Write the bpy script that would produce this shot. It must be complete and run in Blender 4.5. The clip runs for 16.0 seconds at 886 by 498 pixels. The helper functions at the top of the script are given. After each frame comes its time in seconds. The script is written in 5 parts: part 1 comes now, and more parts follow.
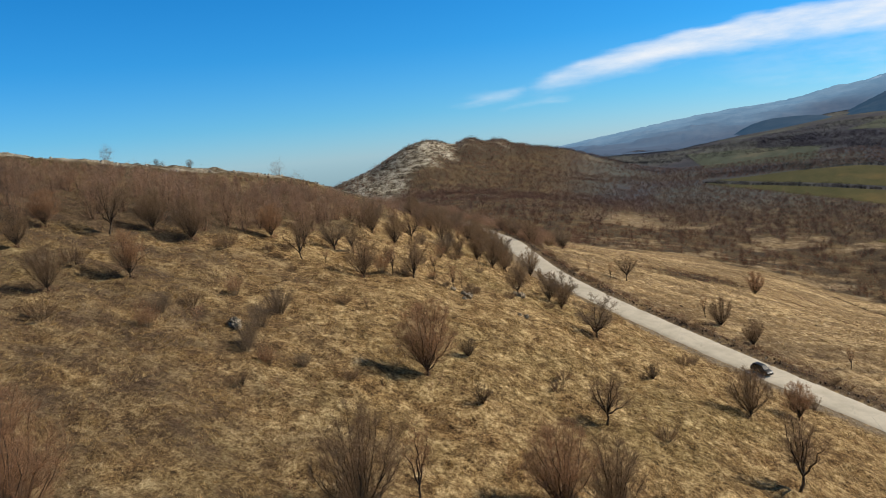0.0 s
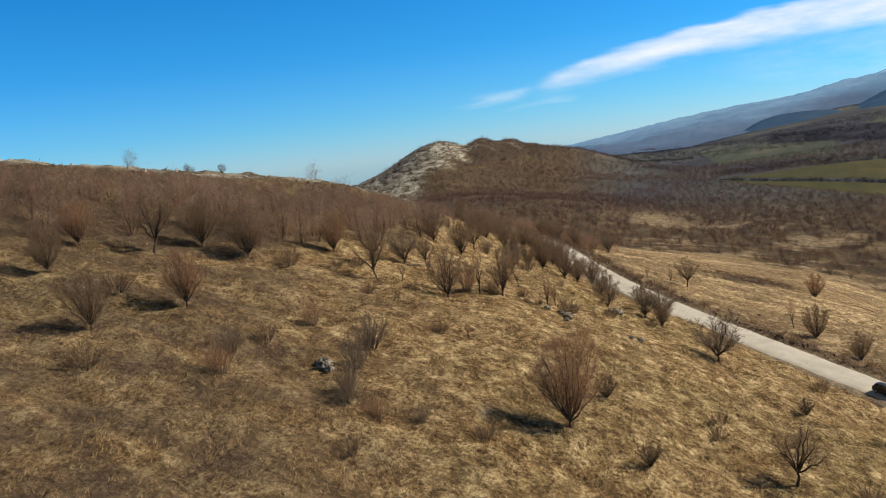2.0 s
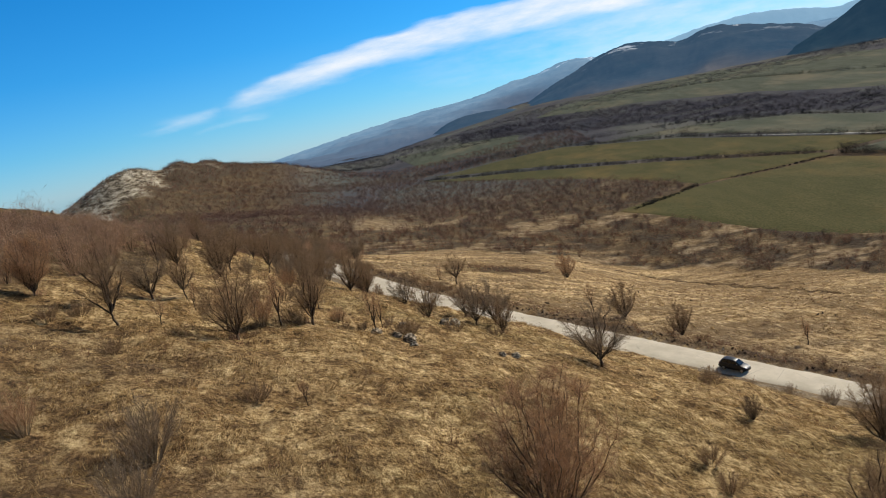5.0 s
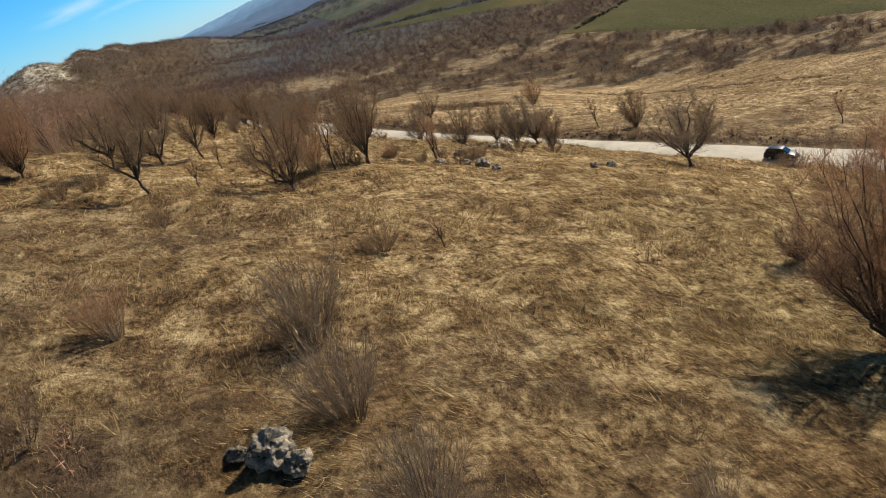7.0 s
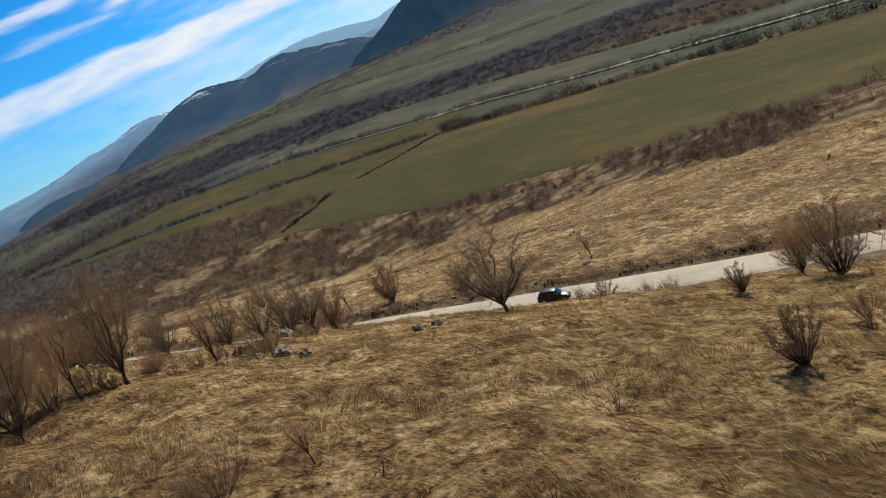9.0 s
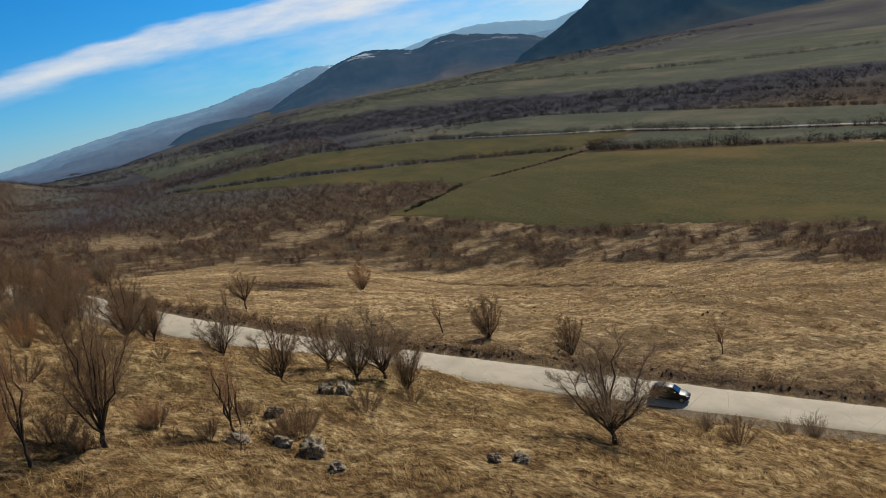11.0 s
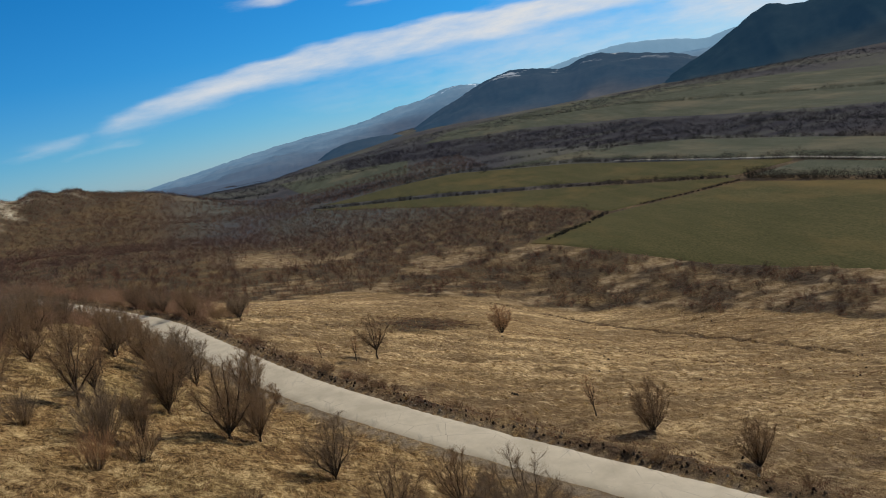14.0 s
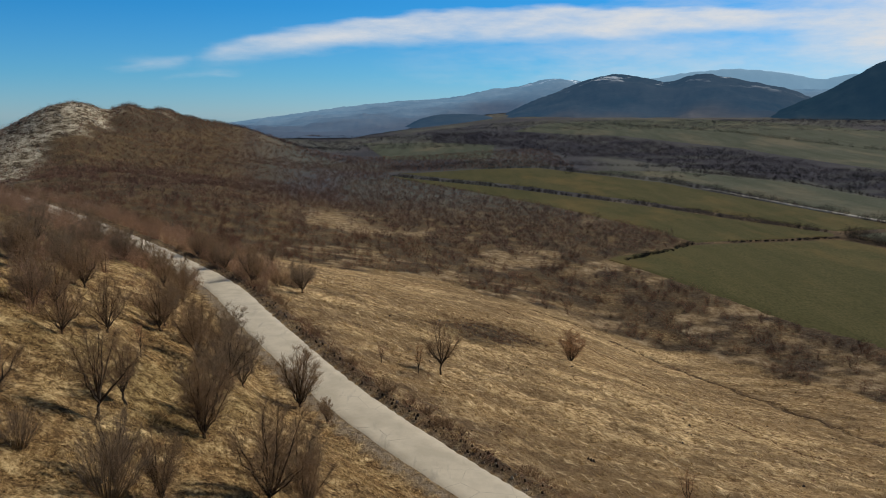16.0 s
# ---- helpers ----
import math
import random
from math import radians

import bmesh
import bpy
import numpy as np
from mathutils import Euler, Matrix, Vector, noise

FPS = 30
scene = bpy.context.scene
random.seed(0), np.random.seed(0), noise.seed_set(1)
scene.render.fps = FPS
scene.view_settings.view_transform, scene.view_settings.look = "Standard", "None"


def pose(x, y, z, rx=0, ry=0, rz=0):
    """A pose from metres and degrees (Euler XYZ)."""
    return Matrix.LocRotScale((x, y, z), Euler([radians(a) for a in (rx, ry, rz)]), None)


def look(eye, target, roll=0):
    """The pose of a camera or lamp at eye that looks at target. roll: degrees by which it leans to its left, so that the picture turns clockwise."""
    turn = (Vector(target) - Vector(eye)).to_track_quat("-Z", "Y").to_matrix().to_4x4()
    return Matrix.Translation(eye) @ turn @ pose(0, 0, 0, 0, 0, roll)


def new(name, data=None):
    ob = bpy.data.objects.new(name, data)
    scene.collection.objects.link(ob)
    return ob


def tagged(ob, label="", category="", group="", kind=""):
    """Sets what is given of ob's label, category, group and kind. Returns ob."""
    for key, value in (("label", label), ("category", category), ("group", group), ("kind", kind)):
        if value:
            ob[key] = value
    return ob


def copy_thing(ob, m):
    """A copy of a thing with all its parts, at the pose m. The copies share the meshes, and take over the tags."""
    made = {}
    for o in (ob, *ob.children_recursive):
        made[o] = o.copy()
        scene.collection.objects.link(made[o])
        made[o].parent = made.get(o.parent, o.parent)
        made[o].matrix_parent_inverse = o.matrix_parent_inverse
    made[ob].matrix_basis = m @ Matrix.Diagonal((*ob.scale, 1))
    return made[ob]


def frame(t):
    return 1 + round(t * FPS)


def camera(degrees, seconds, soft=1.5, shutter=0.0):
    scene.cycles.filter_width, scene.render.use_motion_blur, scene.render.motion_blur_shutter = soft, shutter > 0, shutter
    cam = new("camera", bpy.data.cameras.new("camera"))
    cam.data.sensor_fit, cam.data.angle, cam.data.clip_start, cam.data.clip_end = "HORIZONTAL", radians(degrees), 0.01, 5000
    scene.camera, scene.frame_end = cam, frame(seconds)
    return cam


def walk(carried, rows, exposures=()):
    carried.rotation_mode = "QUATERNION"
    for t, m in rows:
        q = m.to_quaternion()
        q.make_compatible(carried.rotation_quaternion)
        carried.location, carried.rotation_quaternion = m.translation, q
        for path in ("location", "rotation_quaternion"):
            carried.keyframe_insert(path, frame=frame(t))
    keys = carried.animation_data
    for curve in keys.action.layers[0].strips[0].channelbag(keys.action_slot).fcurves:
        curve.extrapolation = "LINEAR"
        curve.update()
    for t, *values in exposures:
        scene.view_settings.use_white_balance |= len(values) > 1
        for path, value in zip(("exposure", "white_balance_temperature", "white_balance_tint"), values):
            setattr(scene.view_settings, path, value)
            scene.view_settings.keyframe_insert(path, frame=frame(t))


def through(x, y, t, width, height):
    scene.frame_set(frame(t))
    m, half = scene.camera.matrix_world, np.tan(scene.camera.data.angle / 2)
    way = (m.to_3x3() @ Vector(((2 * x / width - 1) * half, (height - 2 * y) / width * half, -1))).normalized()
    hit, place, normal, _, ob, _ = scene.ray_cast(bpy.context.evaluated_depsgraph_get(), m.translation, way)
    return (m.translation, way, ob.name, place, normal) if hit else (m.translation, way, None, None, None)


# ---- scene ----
cam = camera(55.0, 16.0, 1.0)
walk(cam, [
    (0.0, pose(50.99, -122.08, 38.65, 83.36, 5.22, 22.11)),
    (0.5, pose(46.24, -119.33, 38.86, 83.54, 4.29, 24.62)),
    (1.0, pose(41.08, -116.17, 38.78, 81.25, 3.94, 24.83)),
    (1.5, pose(36.51, -112.43, 38.95, 80.54, 9.30, 23.04)),
    (2.0, pose(32.26, -108.60, 39.24, 83.51, 6.22, 22.36)),
    (2.5, pose(28.17, -103.36, 38.82, 80.73, 11.44, 19.78)),
    (3.0, pose(24.03, -97.32, 38.05, 80.71, 10.38, 14.27)),
    (3.5, pose(20.45, -92.49, 37.36, 83.53, 8.28, 10.46)),
    (3.7, pose(19.60, -90.12, 37.11, 84.51, 8.89, 8.87)),
    (5.8, pose(6.25, -72.43, 34.27, 80.26, 10.91, 0.84)),
    (6.0, pose(4.96, -71.68, 34.24, 81.82, 12.00, 2.26)),
    (6.5, pose(1.63, -68.23, 33.57, 75.91, 14.13, 1.25)),
    (7.0, pose(-1.20, -64.53, 32.60, 70.03, 18.35, -4.57)),
    (7.5, pose(-3.46, -61.24, 31.92, 73.97, 22.99, -12.86)),
    (8.0, pose(-5.24, -57.52, 30.95, 78.88, 21.23, -17.20)),
    (8.5, pose(-5.91, -53.80, 30.16, 76.75, 24.20, -21.06)),
    (9.0, pose(-5.65, -49.49, 29.35, 75.36, 24.06, -27.20)),
    (9.2, pose(-5.34, -47.66, 29.17, 73.40, 22.77, -30.42)),
    (11.3, pose(1.64, -34.56, 31.78, 78.95, 9.52, -13.91)),
    (11.5, pose(2.05, -33.59, 32.24, 78.86, 7.65, -13.94)),
    (12.0, pose(2.88, -32.10, 33.00, 81.72, 6.95, -12.95)),
    (12.5, pose(3.37, -27.87, 32.99, 76.52, 8.34, -15.47)),
    (13.0, pose(3.56, -24.59, 33.60, 77.04, 10.04, -3.79)),
    (13.5, pose(3.56, -21.73, 34.52, 79.76, 9.30, -0.81)),
    (14.0, pose(3.82, -17.94, 34.84, 81.77, 11.02, -6.02)),
    (14.5, pose(3.49, -13.92, 35.76, 85.23, 13.03, -3.81)),
    (15.0, pose(1.59, -6.63, 36.28, 84.99, 8.31, -0.56)),
    (15.5, pose(0.78, -2.44, 37.52, 81.85, 4.06, 0.67)),
    (16.0, pose(0.00, 0.00, 38.50, 81.09, -0.00, 0.00)),
], exposures=[(0.0, 0.12), (2.0, 0.22), (3.5, 0.28), (6.0, 0.14), (7.0, 0.40), (8.0, 0.13), (9.0, 0.08), (11.5, -0.2), (13.0, -0.24), (16.0, -0.27)])

# ---- world, sun ----
world = bpy.data.worlds.new("sky")
scene.world = world
world.use_nodes = True
wn = world.node_tree.nodes
sky = wn.new("ShaderNodeTexSky")
sky.sky_type = "NISHITA"
sky.sun_disc = False
SUN_AZ, SUN_EL = radians(56), radians(37)
sky.sun_elevation, sky.sun_rotation = SUN_EL, SUN_AZ
sky.altitude, sky.air_density, sky.dust_density, sky.ozone_density = 900, 1.0, 0.2, 4.0
deep = wn.new("ShaderNodeMix")
deep.data_type, deep.blend_type = "RGBA", "MULTIPLY"
deep.inputs[0].default_value = 1.0
tc = wn.new("ShaderNodeTexCoord")
sep = wn.new("ShaderNodeSeparateXYZ")
tone = wn.new("ShaderNodeValToRGB")
tone.color_ramp.elements[0].position, tone.color_ramp.elements[0].color = 0.0, (0.54, 0.84, 1.24, 1)
tone.color_ramp.elements[1].position, tone.color_ramp.elements[1].color = 0.12, (0.15, 0.74, 1.19, 1)
for pos, col in ((0.045, (0.33, 0.80, 1.20, 1)), (0.28, (0.045, 0.72, 1.18, 1)), (0.55, (0.50, 0.42, 0.33, 1))):
    tone.color_ramp.elements.new(pos).color = col
world.node_tree.links.new(tc.outputs["Generated"], sep.inputs[0])
world.node_tree.links.new(sep.outputs["Z"], tone.inputs[0])
world.node_tree.links.new(tone.outputs["Color"], deep.inputs[7])
world.node_tree.links.new(sky.outputs["Color"], deep.inputs[6])
wn["Background"].inputs["Strength"].default_value = 0.10
world.node_tree.links.new(deep.outputs[2], wn["Background"].inputs["Color"])
sun = new("sun", bpy.data.lights.new("sun", "SUN"))
sun.data.energy, sun.data.angle, sun.data.color = 4.45, radians(0.53), (1.0, 0.925, 0.80)
sun.matrix_world = look((0, 0, 0), (-math.sin(SUN_AZ) * math.cos(SUN_EL), -math.cos(SUN_AZ) * math.cos(SUN_EL), -math.sin(SUN_EL)))


# ---- the lie of the land ----
def sm(a, b, x):
    t = np.clip((x - a) / (b - a), 0, 1)
    return t * t * (3 - 2 * t)


def herm(k, v, y):
    """Smooth curve through the values v at the knots k."""
    k, v = np.asarray(k, float), np.asarray(v, float)
    m = np.gradient(v, k)
    i = np.clip(np.searchsorted(k, y) - 1, 0, len(k) - 2)
    h = k[i + 1] - k[i]
    s = np.clip((y - k[i]) / h, 0, 1)
    return ((2 * s**3 - 3 * s**2 + 1) * v[i] + (s**3 - 2 * s**2 + s) * h * m[i]
            + (-2 * s**3 + 3 * s**2) * v[i + 1] + (s**3 - s**2) * h * m[i + 1])


# hills: centre, height, radii, turn
HILLS = [(-385, 1000, 54, 120, 240, -10), (-260, 620, 44, 130, 330, 20), (-170, 230, 74, 110, 200, 25), (-150, -40, 100, 130, 190, 0), (-40, -420, 75, 300, 300, 0), (-700, 60, 100, 330, 420, 0)]
# the rocky ridge across the valley: compass angle, height angle of its crest seen from the road's bend, distance
RIDGE_AZ = np.array([-40, -33, -29.5, -27.3, -26.3, -25.3, -24, -22.8, -22.0, -21.3, -20.7, -20.0, -19.4, -18.95, -18.2, -17.5, -16.9, -16.1, -14.2, -12.8, -10.8, -7, -3])
RIDGE_EL = np.array([-6.0, -3.2, -1.7, -0.9, -0.35, 0.2, 0.66, 0.80, 0.62, 0.28, 0.50, 0.68, 0.52, 0.36, 0.55, 0.42, 0.08, -0.08, -0.62, -1.1, -1.95, -3.0, -3.2])
KX = np.array([-420, -230, -140, -90, -50, -20, 10, 40, 75, 130, 220, 420.0])
KY = np.array([-330, -170, -90, -45, 0, 45, 90, 140, 200, 290, 480.0])
# how far the near slopes stand above the plain's smooth shape, knot by knot
LAND = np.array([
    [2.4, 3.3, 3.2, 2.6, 1.7, 0.9, -0.7, -2.8, -3.7],
    [3.9, 5.4, 5.3, 4.3, 3.3, 3.4, 0.4, -3.5, -5.4],
    [5.4, 7.6, 7.7, 7.6, 8.6, 8.4, 2.4, -1.8, -2.4],
    [7.6, 10.5, 10.9, 11.0, 11.2, 9.6, 4.2, 2.0, 1.2],
    [9.9, 13.4, 14.0, 14.1, 11.7, 7.2, 5.2, 5.6, 3.9],
    [11.7, 15.9, 17.0, 16.6, 12.4, 7.7, 6.7, 6.7, 4.5],
    [10.8, 14.7, 15.1, 14.5, 11.1, 11.7, 9.2, 6.4, 1.9],
    [7.4, 9.7, 9.1, 8.3, 11.6, 15.3, 10.5, 3.9, -5.4],
    [3.5, 3.7, 2.2, 4.2, 8.3, 10.5, 8.0, 2.7, -3.9],
    [1.1, 0.7, 0.2, 1.5, 4.5, 5.8, 4.7, 1.7, -0.9]])
LAND = np.pad(LAND, 1)
ROAD_Y = np.array([-160.0, -60.0, -20.0, 20.0, 60.0, 100.0, 140.0, 185.0, 240.0, 330.0])
ROAD_X = np.array([256.0, 181.5, 132.0, 82.5, 32.1, -6.4, -29.5, -50.9, -95.1, -180.0])
ROAD_Z = np.array([-30.0, -27.0, -23.0, -17.5, -6.9, 0.3, 2.7, 2.5, 6.2, 12.0])


def weights(k, y):
    return np.stack([herm(k, np.eye(len(k))[i], y) for i in range(len(k))], -1)


def waves(x, y, size, seed):
    """Smooth noise in about -1..1 from crossing sine waves."""
    g = np.random.RandomState(seed)
    z = 0
    for i in range(7):
        a, p, l = g.uniform(0, 6.28), g.uniform(0, 6.28), size * g.uniform(0.6, 1.6)
        z = z + np.sin((x * math.cos(a) + y * math.sin(a)) * 6.28 / l + p + 0.8 * np.sin((y * math.cos(a) - x * math.sin(a)) * 4.1 / l))
    return z / 3.5


def road_offset(x, y):
    """Distance from the road's middle (right of it is positive) and the road's height there."""
    yc = np.clip(y, ROAD_Y[0], ROAD_Y[-1])
    for _ in range(6):
        rx = herm(ROAD_Y, ROAD_X, yc)
        s = (herm(ROAD_Y, ROAD_X, yc + 1) - herm(ROAD_Y, ROAD_X, yc - 1)) / 2
        yc = np.clip(yc + 0.8 * ((x - rx) * s + (y - yc)) / (1 + s * s), ROAD_Y[0], ROAD_Y[-1])
    rx = herm(ROAD_Y, ROAD_X, yc)
    side = np.sign((x - rx) - (y - yc) * s)
    return side * np.hypot(x - rx, y - yc), herm(ROAD_Y, ROAD_Z, yc)


def land(x, y):
    x, y = np.asarray(x, float), np.asarray(y, float)
    r = np.hypot(x, y)
    h = 0
    for cx, cy, a, sx, sy, rot in HILLS:
        c, s = math.cos(radians(rot)), math.sin(radians(rot))
        u, v = c * (x - cx) + s * (y - cy), -s * (x - cx) + c * (y - cy)
        h = h + (a * np.exp(-0.5 * ((u / sx) ** 2 + (v / sy) ** 2))) ** 4
    az = np.degrees(np.arctan2(x, np.maximum(y, 1)))
    top = np.interp(az, [-40, -27, -23, -20, -18, -13, -7], [1080, 1150, 1200, 1310, 1400, 1560, 1600])
    crest = np.maximum(38.5 + top * np.tan(np.radians(herm(RIDGE_AZ, RIDGE_EL, np.clip(az, -40, -3)))) + 52, 0)
    h = h + (crest * np.exp(-0.5 * ((r - top) / np.where(r < top, 235, 150)) ** 2) * (y > 1)) ** 4
    right = sm(-0.36, -0.20, np.arctan2(x, np.maximum(y, 1)))
    rise = 14 + 44 * sm(-0.10, 0.12, np.arctan2(x, np.maximum(y, 1)))
    z = -52 + rise * np.clip((r - 650) / 2300, 0, 2) ** 1.2 * right - 0.06 * np.clip(r - 1300, 0, 3500) * (1 - right) + h ** 0.25
    z = z + (27 + 7 * sm(-0.10, 0.12, np.radians(az))) * sm(1350, 2450, r) * right + 3.0 * np.exp(-((x + 76) / 34) ** 2 - ((y - 86) / 36) ** 2)
    wx = weights(KX, np.clip(x, KX[0], KX[-1]))
    wy = weights(KY, np.clip(y, KY[0], KY[-1]))
    z = z + np.einsum("...i,ij,...j->...", wx, LAND, wy)
    return z


def below_crest(x, y):
    """Metres from the stony crest of the near hill, down the slope that faces the road."""
    return x - np.interp(y, [-60, 2, 13, 40, 69, 81, 92, 110, 150], [-118, -112, -107, -96, -90, -82, -76, -76, -110])


def ditch(x, y):
    """Metres across from the old ditch through the meadow."""
    return herm([150, 191, 235, 283, 328, 350], [104, 102.6, 98, 88, 66, 37], np.clip(y, 150, 350)) - x + 1.5 * waves(x, y, 20, 19)


def ground(x, y):
    """Height of the ground sheet, with its small humps and the road's bed."""
    x, y = np.asarray(x, float), np.asarray(y, float)
    z = land(x, y)
    r = np.hypot(x, y - 40)
    z = z + 0.35 * waves(x, y, 14, 3) * sm(500, 150, r) + (0.24 * waves(x, y, 4.6, 5) + 0.13 * waves(x, y, 3.0, 6)) * sm(260, 120, r) + 2.0 * waves(x, y, 120, 4) * sm(250, 600, r) * sm(-20, -120, x + 0.1 * y)
    d, rz = road_offset(x, y)
    # hummocks and old terrace lines of the meadow
    lane = sm(8, 16, d) * sm(420, 300, y) * sm(170, 140, x)
    z = z + lane * (0.22 * waves(0.35 * x + 0.2 * y, y + 0.5 * x, 7, 7) + 0.12 * waves(x, y, 4.5, 8))
    z = z - 0.75 * np.exp(-(ditch(x, y) / 1.0) ** 2) * sm(150, 170, y) * sm(350, 335, y)
    on = sm(np.where(d < 0, 19.0, 12.0), 4.6, np.abs(d)) * sm(-160, -130, y) * sm(330, 290, y)
    bank = 0.5 * sm(3.5, 4.7, d) * sm(9.5, 5.6, d) * np.clip(0.65 + 0.7 * waves(x, y, 5, 33), 0, 1.3) * sm(-140, -110, y) * sm(310, 280, y)
    return z * (1 - on) + (rz - 0.12) * on + bank


# ---- materials ----
def nodes_of(m):
    m.use_nodes = True
    t = m.node_tree
    return t, t.nodes["Principled BSDF"]


def noise_node(t, scale, detail=6, rough=0.6, stretch=None, coords="Object", turn=0):
    n = t.nodes.new("ShaderNodeTexNoise")
    n.inputs["Scale"].default_value, n.inputs["Detail"].default_value, n.inputs["Roughness"].default_value = scale, detail, rough
    tc = t.nodes.new("ShaderNodeTexCoord")
    mp = t.nodes.new("ShaderNodeMapping")
    if stretch:
        mp.inputs["Scale"].default_value = stretch
    source = tc.outputs[coords]
    if turn:
        about = t.nodes.new("ShaderNodeMapping")
        about.inputs["Rotation"].default_value = (0, 0, radians(turn))
        t.links.new(source, about.inputs["Vector"])
        source = about.outputs["Vector"]
    t.links.new(source, mp.inputs["Vector"])
    t.links.new(mp.outputs["Vector"], n.inputs["Vector"])
    return n.outputs["Fac"]


def ramp(t, fac, stops):
    r = t.nodes.new("ShaderNodeValToRGB")
    e = r.color_ramp.elements
    while len(e) < len(stops):
        e.new(0.5)
    for el, (p, c) in zip(e, stops):
        el.position, el.color = p, (*c, 1) if len(c) == 3 else c
    t.links.new(fac, r.inputs["Fac"])
    return r.outputs["Color"]


def mix(t, fac, a, b, blend="MIX"):
    n = t.nodes.new("ShaderNodeMix")
    n.data_type, n.blend_type = "RGBA", blend
    for sock, v in ((n.inputs[0], fac), (n.inputs[6], a), (n.inputs[7], b)):
        if hasattr(v, "links"):
            t.links.new(v, sock)
        elif isinstance(v, tuple):
            sock.default_value = (*v, 1)
        else:
            sock.default_value = v
    return n.outputs[2]


def maths(t, op, a, b=0.0, clamp=False):
    n = t.nodes.new("ShaderNodeMath")
    n.operation, n.use_clamp = op, clamp
    for sock, v in ((n.inputs[0], a), (n.inputs[1], b)):
        if hasattr(v, "links"):
            t.links.new(v, sock)
        else:
            sock.default_value = v
    return n.outputs[0]


def attr(t, name):
    n = t.nodes.new("ShaderNodeAttribute")
    n.attribute_name = name
    return n.outputs["Fac"]


def bump(t, b, height, strength, distance):
    n = t.nodes.new("ShaderNodeBump")
    n.inputs["Strength"].default_value, n.inputs["Distance"].default_value = strength, distance
    t.links.new(height, n.inputs["Height"])
    t.links.new(n.outputs["Normal"], b.inputs["Normal"])


def island(t):
    return t.nodes.new("ShaderNodeNewGeometry").outputs["Random Per Island"]


def plain(name, colour, rough=0.9, metal=0.0, spread=0.25, scale=3.0):
    """A material of one colour with fine mottling."""
    m = bpy.data.materials.new(name)
    t, b = nodes_of(m)
    n = noise_node(t, scale, 5)
    lo = tuple(c * (1 - spread) for c in colour)
    hi = tuple(min(1, c * (1 + spread)) for c in colour)
    t.links.new(ramp(t, n, [(0.3, lo), (0.7, hi)]), b.inputs["Base Color"])
    b.inputs["Roughness"].default_value, b.inputs["Metallic"].default_value = rough, metal
    return m


def varied(name, stops, rough=0.9, tints=None, size=40.0, through=0.0):
    """A material whose pieces each take one of the colours; tints shift it from stand to stand."""
    m = bpy.data.materials.new(name)
    t, b = nodes_of(m)
    c = ramp(t, island(t), stops)
    if tints:
        c = mix(t, 1.0, c, ramp(t, noise_node(t, 1.0 / size, 4, 0.6), tints), "MULTIPLY")
    t.links.new(c, b.inputs["Base Color"])
    b.inputs["Roughness"].default_value = rough
    b.inputs["Specular IOR Level"].default_value = 0.15
    if through:
        # thin dry blades let the sun through
        tl = t.nodes.new("ShaderNodeBsdfTranslucent")
        mx = t.nodes.new("ShaderNodeMixShader")
        mx.inputs[0].default_value = through
        t.links.new(c, tl.inputs["Color"])
        t.links.new(b.outputs[0], mx.inputs[1])
        t.links.new(tl.outputs[0], mx.inputs[2])
        t.links.new(mx.outputs[0], t.nodes["Material Output"].inputs["Surface"])
    return m


